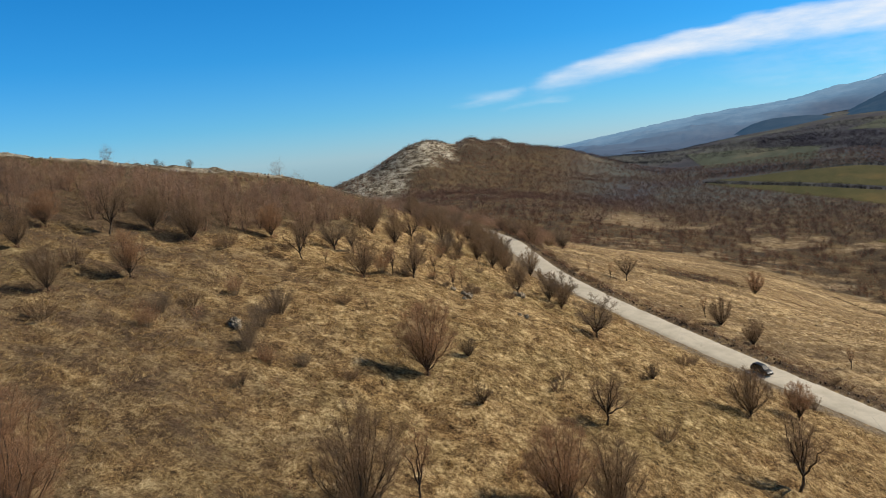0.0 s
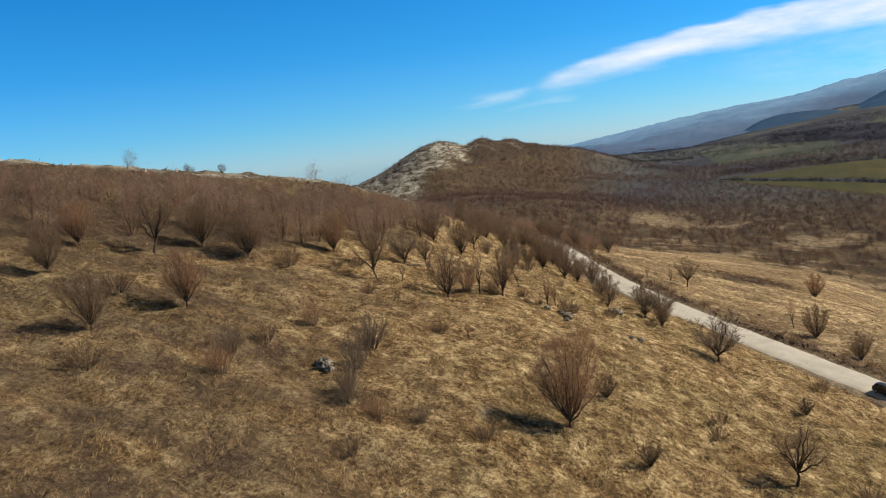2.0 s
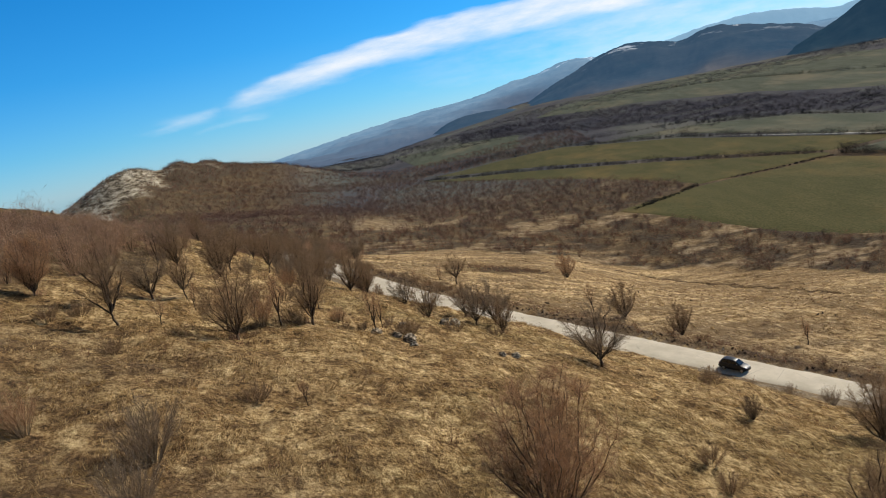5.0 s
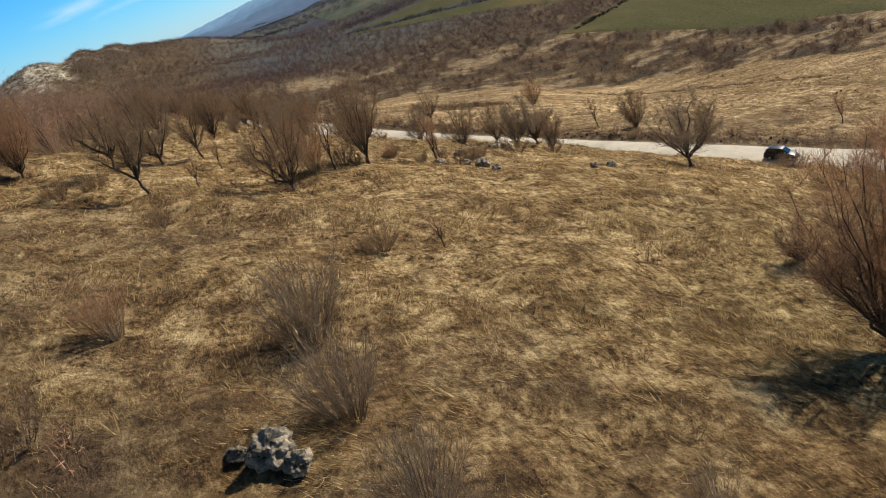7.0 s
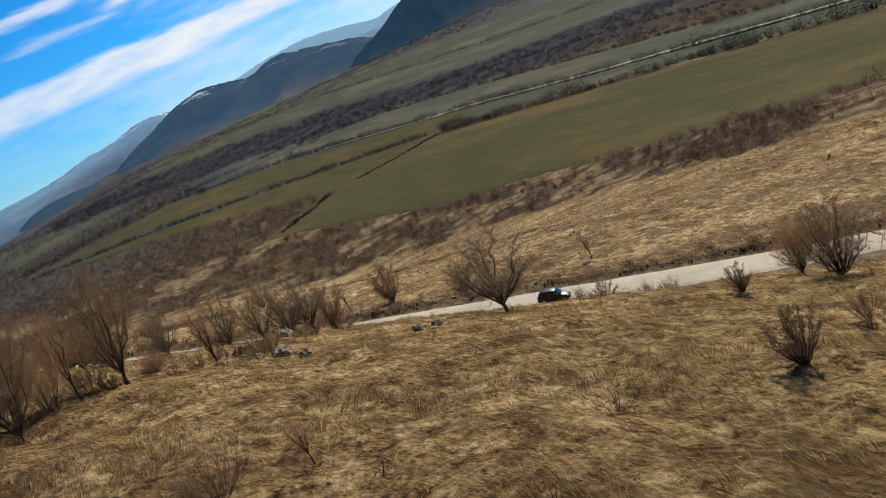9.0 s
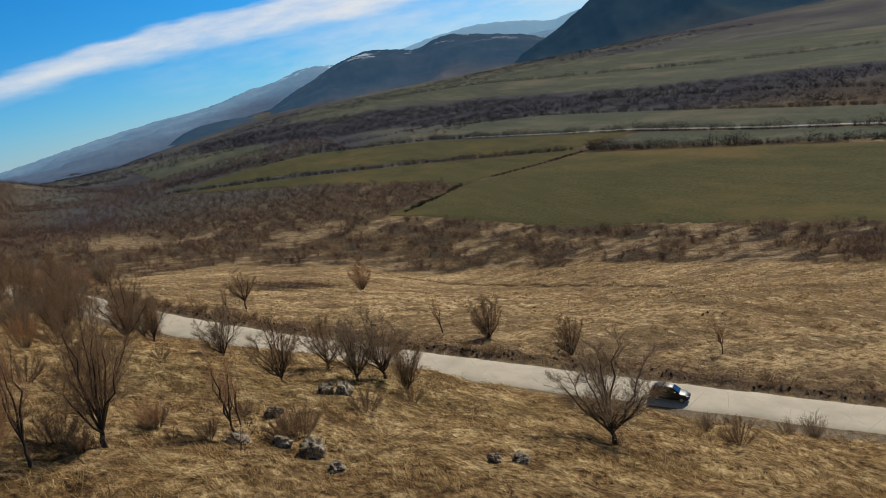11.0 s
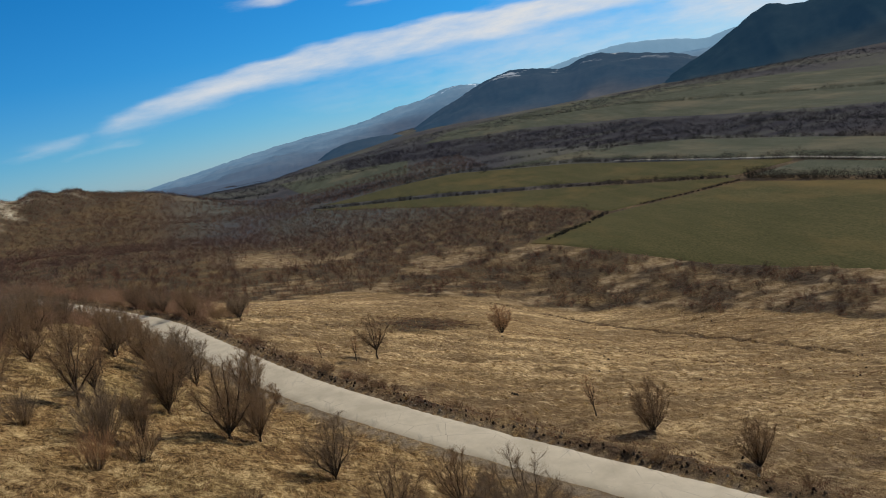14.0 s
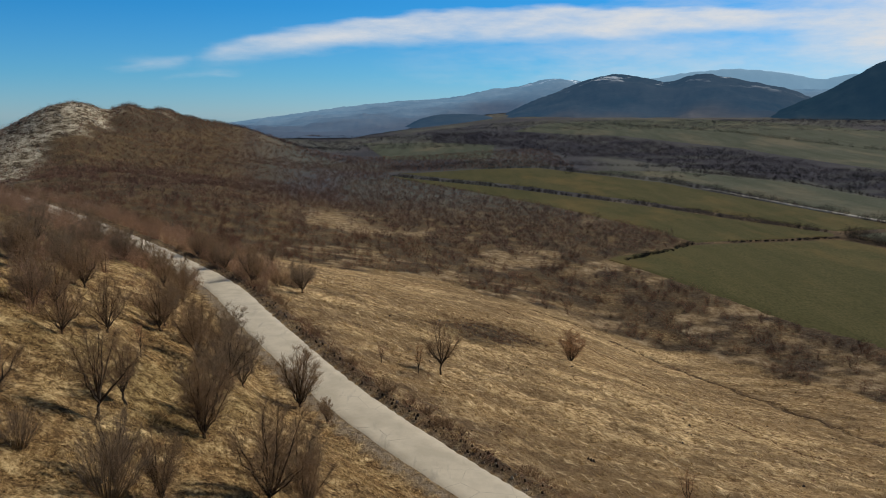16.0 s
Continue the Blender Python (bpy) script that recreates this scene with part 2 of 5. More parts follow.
def ground_material():
    m = bpy.data.materials.new("winter_ground")
    t, b = nodes_of(m)
    fine = maths(t, "ADD", maths(t, "MULTIPLY", noise_node(t, 3.4, 9, 0.75, (1.0, 0.7, 1.0)), 0.58), maths(t, "MULTIPLY", noise_node(t, 0.75, 6, 0.65), 0.42))
    mid = noise_node(t, 0.16, 6, 0.65)
    wide = noise_node(t, 0.035, 4, 0.55)
    # the wide tone range also paints sunlit straw and shaded hollows
    straw = ramp(t, fine, [(0.405, (0.04, 0.024, 0.01)), (0.46, (0.19, 0.116, 0.049)), (0.53, (0.41, 0.275, 0.127)), (0.61, (0.69, 0.515, 0.265))])
    brown = ramp(t, fine, [(0.40, (0.028, 0.016, 0.008)), (0.465, (0.13, 0.076, 0.032)), (0.54, (0.30, 0.185, 0.08)), (0.62, (0.55, 0.375, 0.178))])
    olive = ramp(t, fine, [(0.40, (0.05, 0.035, 0.015)), (0.49, (0.18, 0.125, 0.05)), (0.61, (0.41, 0.325, 0.145))])
    c = mix(t, ramp(t, mid, [(0.44, (0, 0, 0)), (0.56, (1, 1, 1))]), straw, brown)
    c = mix(t, ramp(t, wide, [(0.52, (0, 0, 0)), (0.66, (0.6, 0.6, 0.6))]), c, olive)
    # tussock colour, with highlights on tops and shadows in hollows painted in
    tussock = noise_node(t, 0.42, 5, 0.6, (1.0, 0.8, 1.0))
    c = mix(t, ramp(t, tussock, [(0.53, (0, 0, 0)), (0.63, (0.65, 0.65, 0.65))]), c, ramp(t, fine, [(0.40, (0.15, 0.092, 0.04)), (0.48, (0.42, 0.292, 0.135)), (0.58, (0.82, 0.615, 0.33))]))
    c = mix(t, ramp(t, tussock, [(0.36, (0.65, 0.65, 0.65)), (0.45, (0, 0, 0))]), c, (0.095, 0.056, 0.026))
    furrow = noise_node(t, 0.85, 8, 0.72, (0.16, 1.0, 1.0), turn=75)
    c = mix(t, ramp(t, furrow, [(0.36, (0.5, 0.5, 0.5)), (0.44, (0, 0, 0))]), c, (0.075, 0.045, 0.02))
    c = mix(t, ramp(t, furrow, [(0.56, (0, 0, 0)), (0.66, (0.5, 0.5, 0.5))]), c, ramp(t, fine, [(0.42, (0.20, 0.13, 0.06)), (0.56, (0.74, 0.545, 0.285))]))
    # litter under scrub and woods
    litter = ramp(t, noise_node(t, 0.5, 7, 0.7), [(0.3, (0.035, 0.023, 0.013)), (0.52, (0.07, 0.05, 0.032)), (0.75, (0.16, 0.12, 0.077))])
    pale = ramp(t, noise_node(t, 0.22, 8, 0.75, (1.0, 0.6, 1.0)), [(0.38, (0.09, 0.058, 0.032)), (0.5, (0.23, 0.16, 0.09)), (0.64, (0.40, 0.31, 0.20))])
    litter = mix(t, attr(t, "glade"), litter, pale)
    c = mix(t, attr(t, "scrub"), c, litter)
    # patchwork of the far plain: pasture, plough and copses, blue-grey with painted distance haze
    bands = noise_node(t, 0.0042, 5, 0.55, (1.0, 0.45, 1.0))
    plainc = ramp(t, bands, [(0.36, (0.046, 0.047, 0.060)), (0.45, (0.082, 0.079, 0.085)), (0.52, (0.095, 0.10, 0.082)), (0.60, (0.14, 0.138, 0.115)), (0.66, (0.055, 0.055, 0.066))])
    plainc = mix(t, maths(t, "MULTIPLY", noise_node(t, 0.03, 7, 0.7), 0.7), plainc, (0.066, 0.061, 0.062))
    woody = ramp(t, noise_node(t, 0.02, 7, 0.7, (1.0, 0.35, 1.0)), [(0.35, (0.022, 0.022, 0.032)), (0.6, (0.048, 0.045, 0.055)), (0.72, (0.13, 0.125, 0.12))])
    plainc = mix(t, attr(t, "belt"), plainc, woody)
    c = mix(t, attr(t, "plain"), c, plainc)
    # bright mown meadow beyond the road
    meadow = ramp(t, noise_node(t, 0.9, 10, 0.78, (0.7, 0.9, 1.0)), [(0.38, (0.085, 0.05, 0.02)), (0.46, (0.34, 0.22, 0.104)), (0.58, (0.80, 0.59, 0.32))])
    brownish = ramp(t, noise_node(t, 0.022, 5, 0.6, (0.6, 1.2, 1.0)), [(0.42, (0, 0, 0)), (0.58, (0.7, 0.7, 0.7))])
    meadow = mix(t, brownish, meadow, ramp(t, fine, [(0.32, (0.07, 0.04, 0.018)), (0.6, (0.27, 0.165, 0.073))]))
    worn = ramp(t, noise_node(t, 0.06, 7, 0.7, (0.5, 1.4, 1.0)), [(0.45, (0, 0, 0)), (0.56, (0.9, 0.9, 0.9))])
    meadow = mix(t, worn, meadow, ramp(t, fine, [(0.3, (0.10, 0.065, 0.033)), (0.6, (0.24, 0.16, 0.083))]))
    combed = noise_node(t, 0.70, 10, 0.78, (0.36, 1.0, 1.0), turn=58)
    meadow = mix(t, ramp(t, combed, [(0.55, (0, 0, 0)), (0.63, (0.8, 0.8, 0.8))]), meadow, (0.90, 0.69, 0.40))
    meadow = mix(t, ramp(t, combed, [(0.37, (0.85, 0.85, 0.85)), (0.45, (0, 0, 0))]), meadow, (0.10, 0.062, 0.03))
    # dark speckle painting the small shadows of tufts in the mown grass
    clumps = noise_node(t, 1.3, 5, 0.6)
    meadow = mix(t, ramp(t, clumps, [(0.60, (0, 0, 0)), (0.67, (0.85, 0.85, 0.85))]), meadow, (0.085, 0.052, 0.025))
    terrace = noise_node(t, 0.12, 6, 0.6, (0.12, 1.0, 1.0), turn=62)
    meadow = mix(t, ramp(t, terrace, [(0.60, (0, 0, 0)), (0.66, (0.65, 0.65, 0.65))]), meadow, ramp(t, fine, [(0.35, (0.045, 0.028, 0.014)), (0.65, (0.17, 0.11, 0.055))]))
    c = mix(t, maths(t, "MULTIPLY", attr(t, "meadow"), 0.92), c, meadow)
    # limestone scree
    scree = ramp(t, noise_node(t, 0.085, 9, 0.82, (1.0, 0.35, 2.2), turn=-20), [(0.40, (0.035, 0.025, 0.016)), (0.47, (0.13, 0.10, 0.064)), (0.53, (0.34, 0.29, 0.21)), (0.62, (0.60, 0.53, 0.41))])
    c = mix(t, attr(t, "rock"), c, scree)
    grit = ramp(t, noise_node(t, 2.2, 8, 0.75), [(0.3, (0.14, 0.108, 0.075)), (0.7, (0.36, 0.29, 0.21))])
    c = mix(t, attr(t, "gravel"), c, grit)
    # dark earth, which also paints the shade on the near slope
    dirt_shade = ramp(t, noise_node(t, 1.4, 7, 0.7), [(0.32, (0.035, 0.024, 0.016)), (0.66, (0.15, 0.10, 0.065))])
    c = mix(t, attr(t, "dirt_shade"), c, dirt_shade)
    t.links.new(c, b.inputs["Base Color"])
    b.inputs["Roughness"].default_value = 1.0
    b.inputs["Specular IOR Level"].default_value = 0.05
    h = maths(t, "ADD", maths(t, "ADD", fine, maths(t, "MULTIPLY", mid, 2.0)), maths(t, "ADD", maths(t, "MULTIPLY", furrow, 0.6), maths(t, "MULTIPLY", tussock, 0.8)))
    bump(t, b, h, 1.0, 0.55)
    return m


def road_material():
    m = bpy.data.materials.new("pale_asphalt")
    t, b = nodes_of(m)
    grain = noise_node(t, 9.0, 6, 0.7)
    patch = noise_node(t, 0.25, 5, 0.6)
    streak = noise_node(t, 0.6, 5, 0.6, (1.6, 0.25, 1.0))
    c = ramp(t, patch, [(0.35, (0.50, 0.44, 0.335)), (0.6, (0.64, 0.565, 0.44)), (0.75, (0.56, 0.495, 0.385))])
    c = mix(t, ramp(t, streak, [(0.60, (0, 0, 0)), (0.72, (0.45, 0.45, 0.45))]), c, (0.27, 0.24, 0.205))
    v = t.nodes.new("ShaderNodeTexVoronoi")
    v.feature = "DISTANCE_TO_EDGE"
    v.inputs["Scale"].default_value = 0.22
    tc = t.nodes.new("ShaderNodeTexCoord")
    t.links.new(tc.outputs["Object"], v.inputs["Vector"])
    crack = ramp(t, v.outputs["Distance"], [(0.0, (1, 1, 1)), (0.012, (0, 0, 0))])
    c = mix(t, maths(t, "MULTIPLY", crack, ramp(t, patch, [(0.5, (0, 0, 0)), (0.6, (0.6, 0.6, 0.6))])), c, (0.16, 0.14, 0.12))
    c = mix(t, maths(t, "MULTIPLY", grain, 0.35), c, (0.33, 0.30, 0.26))
    t.links.new(c, b.inputs["Base Color"])
    b.inputs["Roughness"].default_value = 0.93
    b.inputs["Specular IOR Level"].default_value = 0.2
    bump(t, b, grain, 0.4, 0.03)
    return m


def field_material(name, a, b2):
    m = bpy.data.materials.new(name)
    t, b = nodes_of(m)
    rows = noise_node(t, 0.02, 6, 0.6, (3.0, 0.5, 1.0))
    fine = noise_node(t, 0.7, 9, 0.78, (1.6, 0.5, 1.0))
    c = ramp(t, rows, [(0.35, a), (0.65, b2)])
    c = mix(t, ramp(t, fine, [(0.4, (0, 0, 0)), (0.62, (0.8, 0.8, 0.8))]), c, tuple(0.5 * v for v in a))
    thin = ramp(t, noise_node(t, 0.011, 7, 0.65, (1.0, 0.35, 1.0)), [(0.52, (0, 0, 0)), (0.66, (0.6, 0.6, 0.6))])
    c = mix(t, thin, c, (1.5 * b2[0], 1.15 * b2[1], 1.05 * b2[2]))
    t.links.new(c, b.inputs["Base Color"])
    b.inputs["Roughness"].default_value = 1.0
    b.inputs["Specular IOR Level"].default_value = 0.05
    return m


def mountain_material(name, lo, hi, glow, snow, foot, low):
    """Wooded slopes under snow patches: a backdrop with kilometres of air haze painted in as glow."""
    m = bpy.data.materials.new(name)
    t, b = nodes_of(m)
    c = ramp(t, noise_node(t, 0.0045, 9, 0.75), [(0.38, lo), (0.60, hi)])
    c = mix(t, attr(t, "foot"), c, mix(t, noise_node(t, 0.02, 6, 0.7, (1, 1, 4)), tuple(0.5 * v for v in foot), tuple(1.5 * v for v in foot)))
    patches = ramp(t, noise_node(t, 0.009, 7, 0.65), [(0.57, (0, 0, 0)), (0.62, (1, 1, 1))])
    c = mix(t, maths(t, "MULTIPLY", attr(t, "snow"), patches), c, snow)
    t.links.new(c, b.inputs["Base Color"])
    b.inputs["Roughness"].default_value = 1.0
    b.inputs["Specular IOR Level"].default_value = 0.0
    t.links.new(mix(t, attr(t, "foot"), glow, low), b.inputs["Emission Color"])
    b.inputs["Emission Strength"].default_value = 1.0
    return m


def cloud_material():
    m = bpy.data.materials.new("high_cloud")
    m.use_nodes = True
    t = m.node_tree
    t.nodes.clear()
    out = t.nodes.new("ShaderNodeOutputMaterial")
    # a steady glow stands in for sunlight on the cloud
    em = t.nodes.new("ShaderNodeEmission")
    em.inputs["Color"].default_value, em.inputs["Strength"].default_value = (0.93, 0.96, 1.0, 1), 0.88
    tr = t.nodes.new("ShaderNodeBsdfTransparent")
    mx = t.nodes.new("ShaderNodeMixShader")
    n1 = noise_node(t, 0.0016, 8, 0.6, (1.0, 1.0, 4.5))
    n2 = noise_node(t, 0.0062, 7, 0.65, (1.0, 1.0, 4.0))
    n = maths(t, "ADD", maths(t, "MULTIPLY", n1, 0.7), maths(t, "MULTIPLY", n2, 0.3))
    cov = attr(t, "cover")
    a = maths(t, "ADD", cov, maths(t, "MULTIPLY", maths(t, "SUBTRACT", n, 0.53), 2.3))
    a = maths(t, "MULTIPLY", maths(t, "MULTIPLY", a, maths(t, "POWER", cov, 0.6)), 0.86, True)
    t.links.new(a, mx.inputs[0])
    t.links.new(tr.outputs[0], mx.inputs[1])
    t.links.new(em.outputs[0], mx.inputs[2])
    t.links.new(mx.outputs[0], out.inputs["Surface"])
    return m


STANDS = [(0.36, (0.42, 0.38, 0.38)), (0.44, (1.0, 0.74, 0.68)), (0.50, (0.62, 0.60, 0.58)), (0.56, (1.45, 1.24, 1.08)), (0.64, (0.48, 0.38, 0.40))]
M_GROUND, M_ROAD = ground_material(), road_material()
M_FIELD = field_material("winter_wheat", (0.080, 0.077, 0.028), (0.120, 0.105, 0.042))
# pasture green with the bluish cast of distance haze painted in
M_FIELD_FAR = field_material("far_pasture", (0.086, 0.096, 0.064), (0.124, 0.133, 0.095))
M_BARK = varied("bark", [(0.0, (0.04, 0.029, 0.02)), (1.0, (0.10, 0.072, 0.048))])
M_TWIG = varied("bare_twigs", [(0.0, (0.16, 0.10, 0.055)), (0.5, (0.26, 0.168, 0.094)), (1.0, (0.42, 0.285, 0.165))], through=0.4)
M_TWIG_RED = varied("reddish_twigs", [(0.0, (0.24, 0.128, 0.066)), (0.5, (0.40, 0.225, 0.118)), (1.0, (0.58, 0.36, 0.20))], through=0.4)
M_TWIG_GREY = varied("grey_twigs", [(0.0, (0.145, 0.10, 0.063)), (1.0, (0.36, 0.265, 0.172))], through=0.4)
M_TWIG_DARK = varied("dark_twigs", [(0.0, (0.09, 0.058, 0.034)), (0.6, (0.17, 0.112, 0.066)), (1.0, (0.30, 0.21, 0.13))], through=0.25)
M_WOOD = varied("wood_twigs", [(0.0, (0.20, 0.13, 0.082)), (0.5, (0.345, 0.228, 0.148)), (0.8, (0.44, 0.305, 0.205)), (1.0, (0.55, 0.41, 0.29))], tints=[(0.40, (0.72, 0.66, 0.64)), (0.50, (1.0, 0.90, 0.86)), (0.60, (1.12, 1.03, 0.98))], size=16.0, through=0.5)
M_SCRUB = varied("scrub_twigs", [(0.0, (0.125, 0.074, 0.048)), (0.5, (0.225, 0.136, 0.088)), (1.0, (0.36, 0.235, 0.155))], tints=STANDS, size=17.0)
M_SPUR = varied("spur_twigs", [(0.0, (0.128, 0.082, 0.058)), (0.5, (0.222, 0.146, 0.106)), (1.0, (0.345, 0.24, 0.182))], tints=STANDS, size=30.0)
# both far twig colours have the blue-grey of distance haze painted in
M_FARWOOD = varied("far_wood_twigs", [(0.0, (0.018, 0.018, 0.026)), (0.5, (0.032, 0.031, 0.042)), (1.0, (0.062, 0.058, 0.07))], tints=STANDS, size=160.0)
M_FOOTWOOD = varied("hazed_wood_twigs", [(0.0, (0.042, 0.046, 0.060)), (0.5, (0.075, 0.078, 0.096)), (1.0, (0.12, 0.118, 0.135))], tints=STANDS, size=220.0)
M_BLADE = varied("straw", [(0.0, (0.13, 0.08, 0.034)), (0.35, (0.32, 0.208, 0.09)), (0.7, (0.56, 0.395, 0.187)), (0.95, (0.86, 0.665, 0.365)), (1.0, (0.24, 0.20, 0.08))], tints=[(0.38, (0.70, 0.62, 0.52)), (0.48, (1.0, 0.98, 0.95)), (0.60, (1.18, 1.14, 1.10))], size=4.0, through=0.45)
M_HEDGE = varied("hedge_twigs", [(0.0, (0.010, 0.009, 0.008)), (0.8, (0.032, 0.028, 0.022)), (1.0, (0.07, 0.06, 0.045))])
M_STONE = plain("limestone", (0.42, 0.355, 0.265), 0.95, 0, 0.55, 4.0)


# ---- mesh helpers ----
def fast_mesh(name, v, f, mat, smooth=False):
    """A mesh object from arrays of vertices and of triangles or quads."""
    v, f = np.asarray(v, np.float32), np.asarray(f, np.int32)
    me = bpy.data.meshes.new(name)
    n, k = f.shape
    me.vertices.add(len(v))
    me.vertices.foreach_set("co", v.ravel())
    me.loops.add(n * k)
    me.loops.foreach_set("vertex_index", f.ravel())
    me.polygons.add(n)
    me.polygons.foreach_set("loop_start", np.arange(0, n * k, k, dtype=np.int32))
    me.polygons.foreach_set("use_smooth", np.full(n, smooth))
    me.materials.append(mat)
    me.update(calc_edges=True)
    return new(name, me)


def set_attr(ob, name, values):
    a = ob.data.attributes.new(name, "FLOAT", "POINT")
    a.data.foreach_set("value", np.asarray(values, np.float32).ravel())


def grid_faces(nx, ny):
    i, j = np.meshgrid(np.arange(nx - 1), np.arange(ny - 1), indexing="ij")
    a = (i * ny + j).ravel()
    return np.stack([a, a + ny, a + ny + 1, a + 1], 1)


def axes_of(d):
    up = np.where(np.abs(d[:, 2:3]) > 0.9, [[1.0, 0, 0]], [[0, 0, 1.0]])
    a = np.cross(d, up)
    a /= np.linalg.norm(a, axis=1)[:, None] + 1e-9
    return a, np.cross(d, a)


def cones(p, q, r):
    """Thin three-sided spikes from p (radius r) to the points q."""
    p, q = np.asarray(p, float), np.asarray(q, float)
    d = q - p
    d = d / (np.linalg.norm(d, axis=1)[:, None] + 1e-9)
    a, b = axes_of(d)
    r = np.broadcast_to(np.asarray(r, float).reshape(-1, 1), (len(p), 1))
    ring = [p + r * (a * math.cos(t) + b * math.sin(t)) for t in (0, 2.094, 4.189)]
    v = np.stack([*ring, q], 1).reshape(-1, 3)
    o = np.arange(len(p))[:, None] * 4
    f = np.concatenate([o + [0, 1, 3], o + [1, 2, 3], o + [2, 0, 3]], 0)
    return v, f


def slips(p, q, r, g):
    """Thin tapered slips from p to q, turned at random, for twigs too far off to be round."""
    d = q - p
    d = d / (np.linalg.norm(d, axis=1)[:, None] + 1e-9)
    a, b = axes_of(d)
    t = g.uniform(0, 6.283, (len(p), 1))
    w = (a * np.cos(t) + b * np.sin(t)) * np.asarray(r).reshape(-1, 1)
    v = np.stack([p - w, p + w, q], 1).reshape(-1, 3)
    return v, np.arange(len(v)).reshape(-1, 3)


def limbs(p, q, r0, r1, k=5):
    """Tapered k-sided limbs."""
    p, q = np.asarray(p, float), np.asarray(q, float)
    d = q - p
    d = d / (np.linalg.norm(d, axis=1)[:, None] + 1e-9)
    a, b = axes_of(d)
    r0, r1 = np.asarray(r0, float).reshape(-1, 1), np.asarray(r1, float).reshape(-1, 1)
    ts = np.arange(k) * 2 * math.pi / k
    lo = [p + r0 * (a * math.cos(t) + b * math.sin(t)) for t in ts]
    hi = [q + r1 * (a * math.cos(t) + b * math.sin(t)) for t in ts]
    v = np.stack(lo + hi, 1).reshape(-1, 3)
    o = np.arange(len(p))[:, None] * 2 * k
    f = []
    for i in range(k):
        j = (i + 1) % k
        f += [o + [i, j, k + j], o + [i, k + j, k + i]]
    return v, np.concatenate(f, 0)


def joined(parts):
    vs, fs, n = [], [], 0
    for v, f in parts:
        vs.append(v)
        fs.append(f + n)
        n += len(v)
    return np.concatenate(vs), np.concatenate(fs)


# ---- ground sheet ----
def graded(lo, hi, step, end_lo, end_hi, grow):
    mid = list(np.arange(lo, hi + step / 2, step))
    s, v = step, lo
    out = []
    while v > end_lo:
        s *= grow
        v -= s
        out.append(v)
    res = out[::-1] + mid
    s, v = step, mid[-1]
    while v < end_hi:
        s *= grow
        v += s
        res.append(v)
    return np.array(res)


def edge_of_meadow(x):
    """How far the mown meadow reaches up the valley, by x."""
    return herm([-120, -70, -20, 40, 90, 120, 140, 150], [300, 335, 372, 345, 318, 272, 200, 60], np.clip(x, -120, 150))


def bramble_hollow(x, y):
    return np.exp(-(((x - 13 - 0.3 * (y - 235) + 3 * waves(x, y, 14, 28)) / 15) ** 2 + ((y - 235) / 36) ** 2) ** 2)


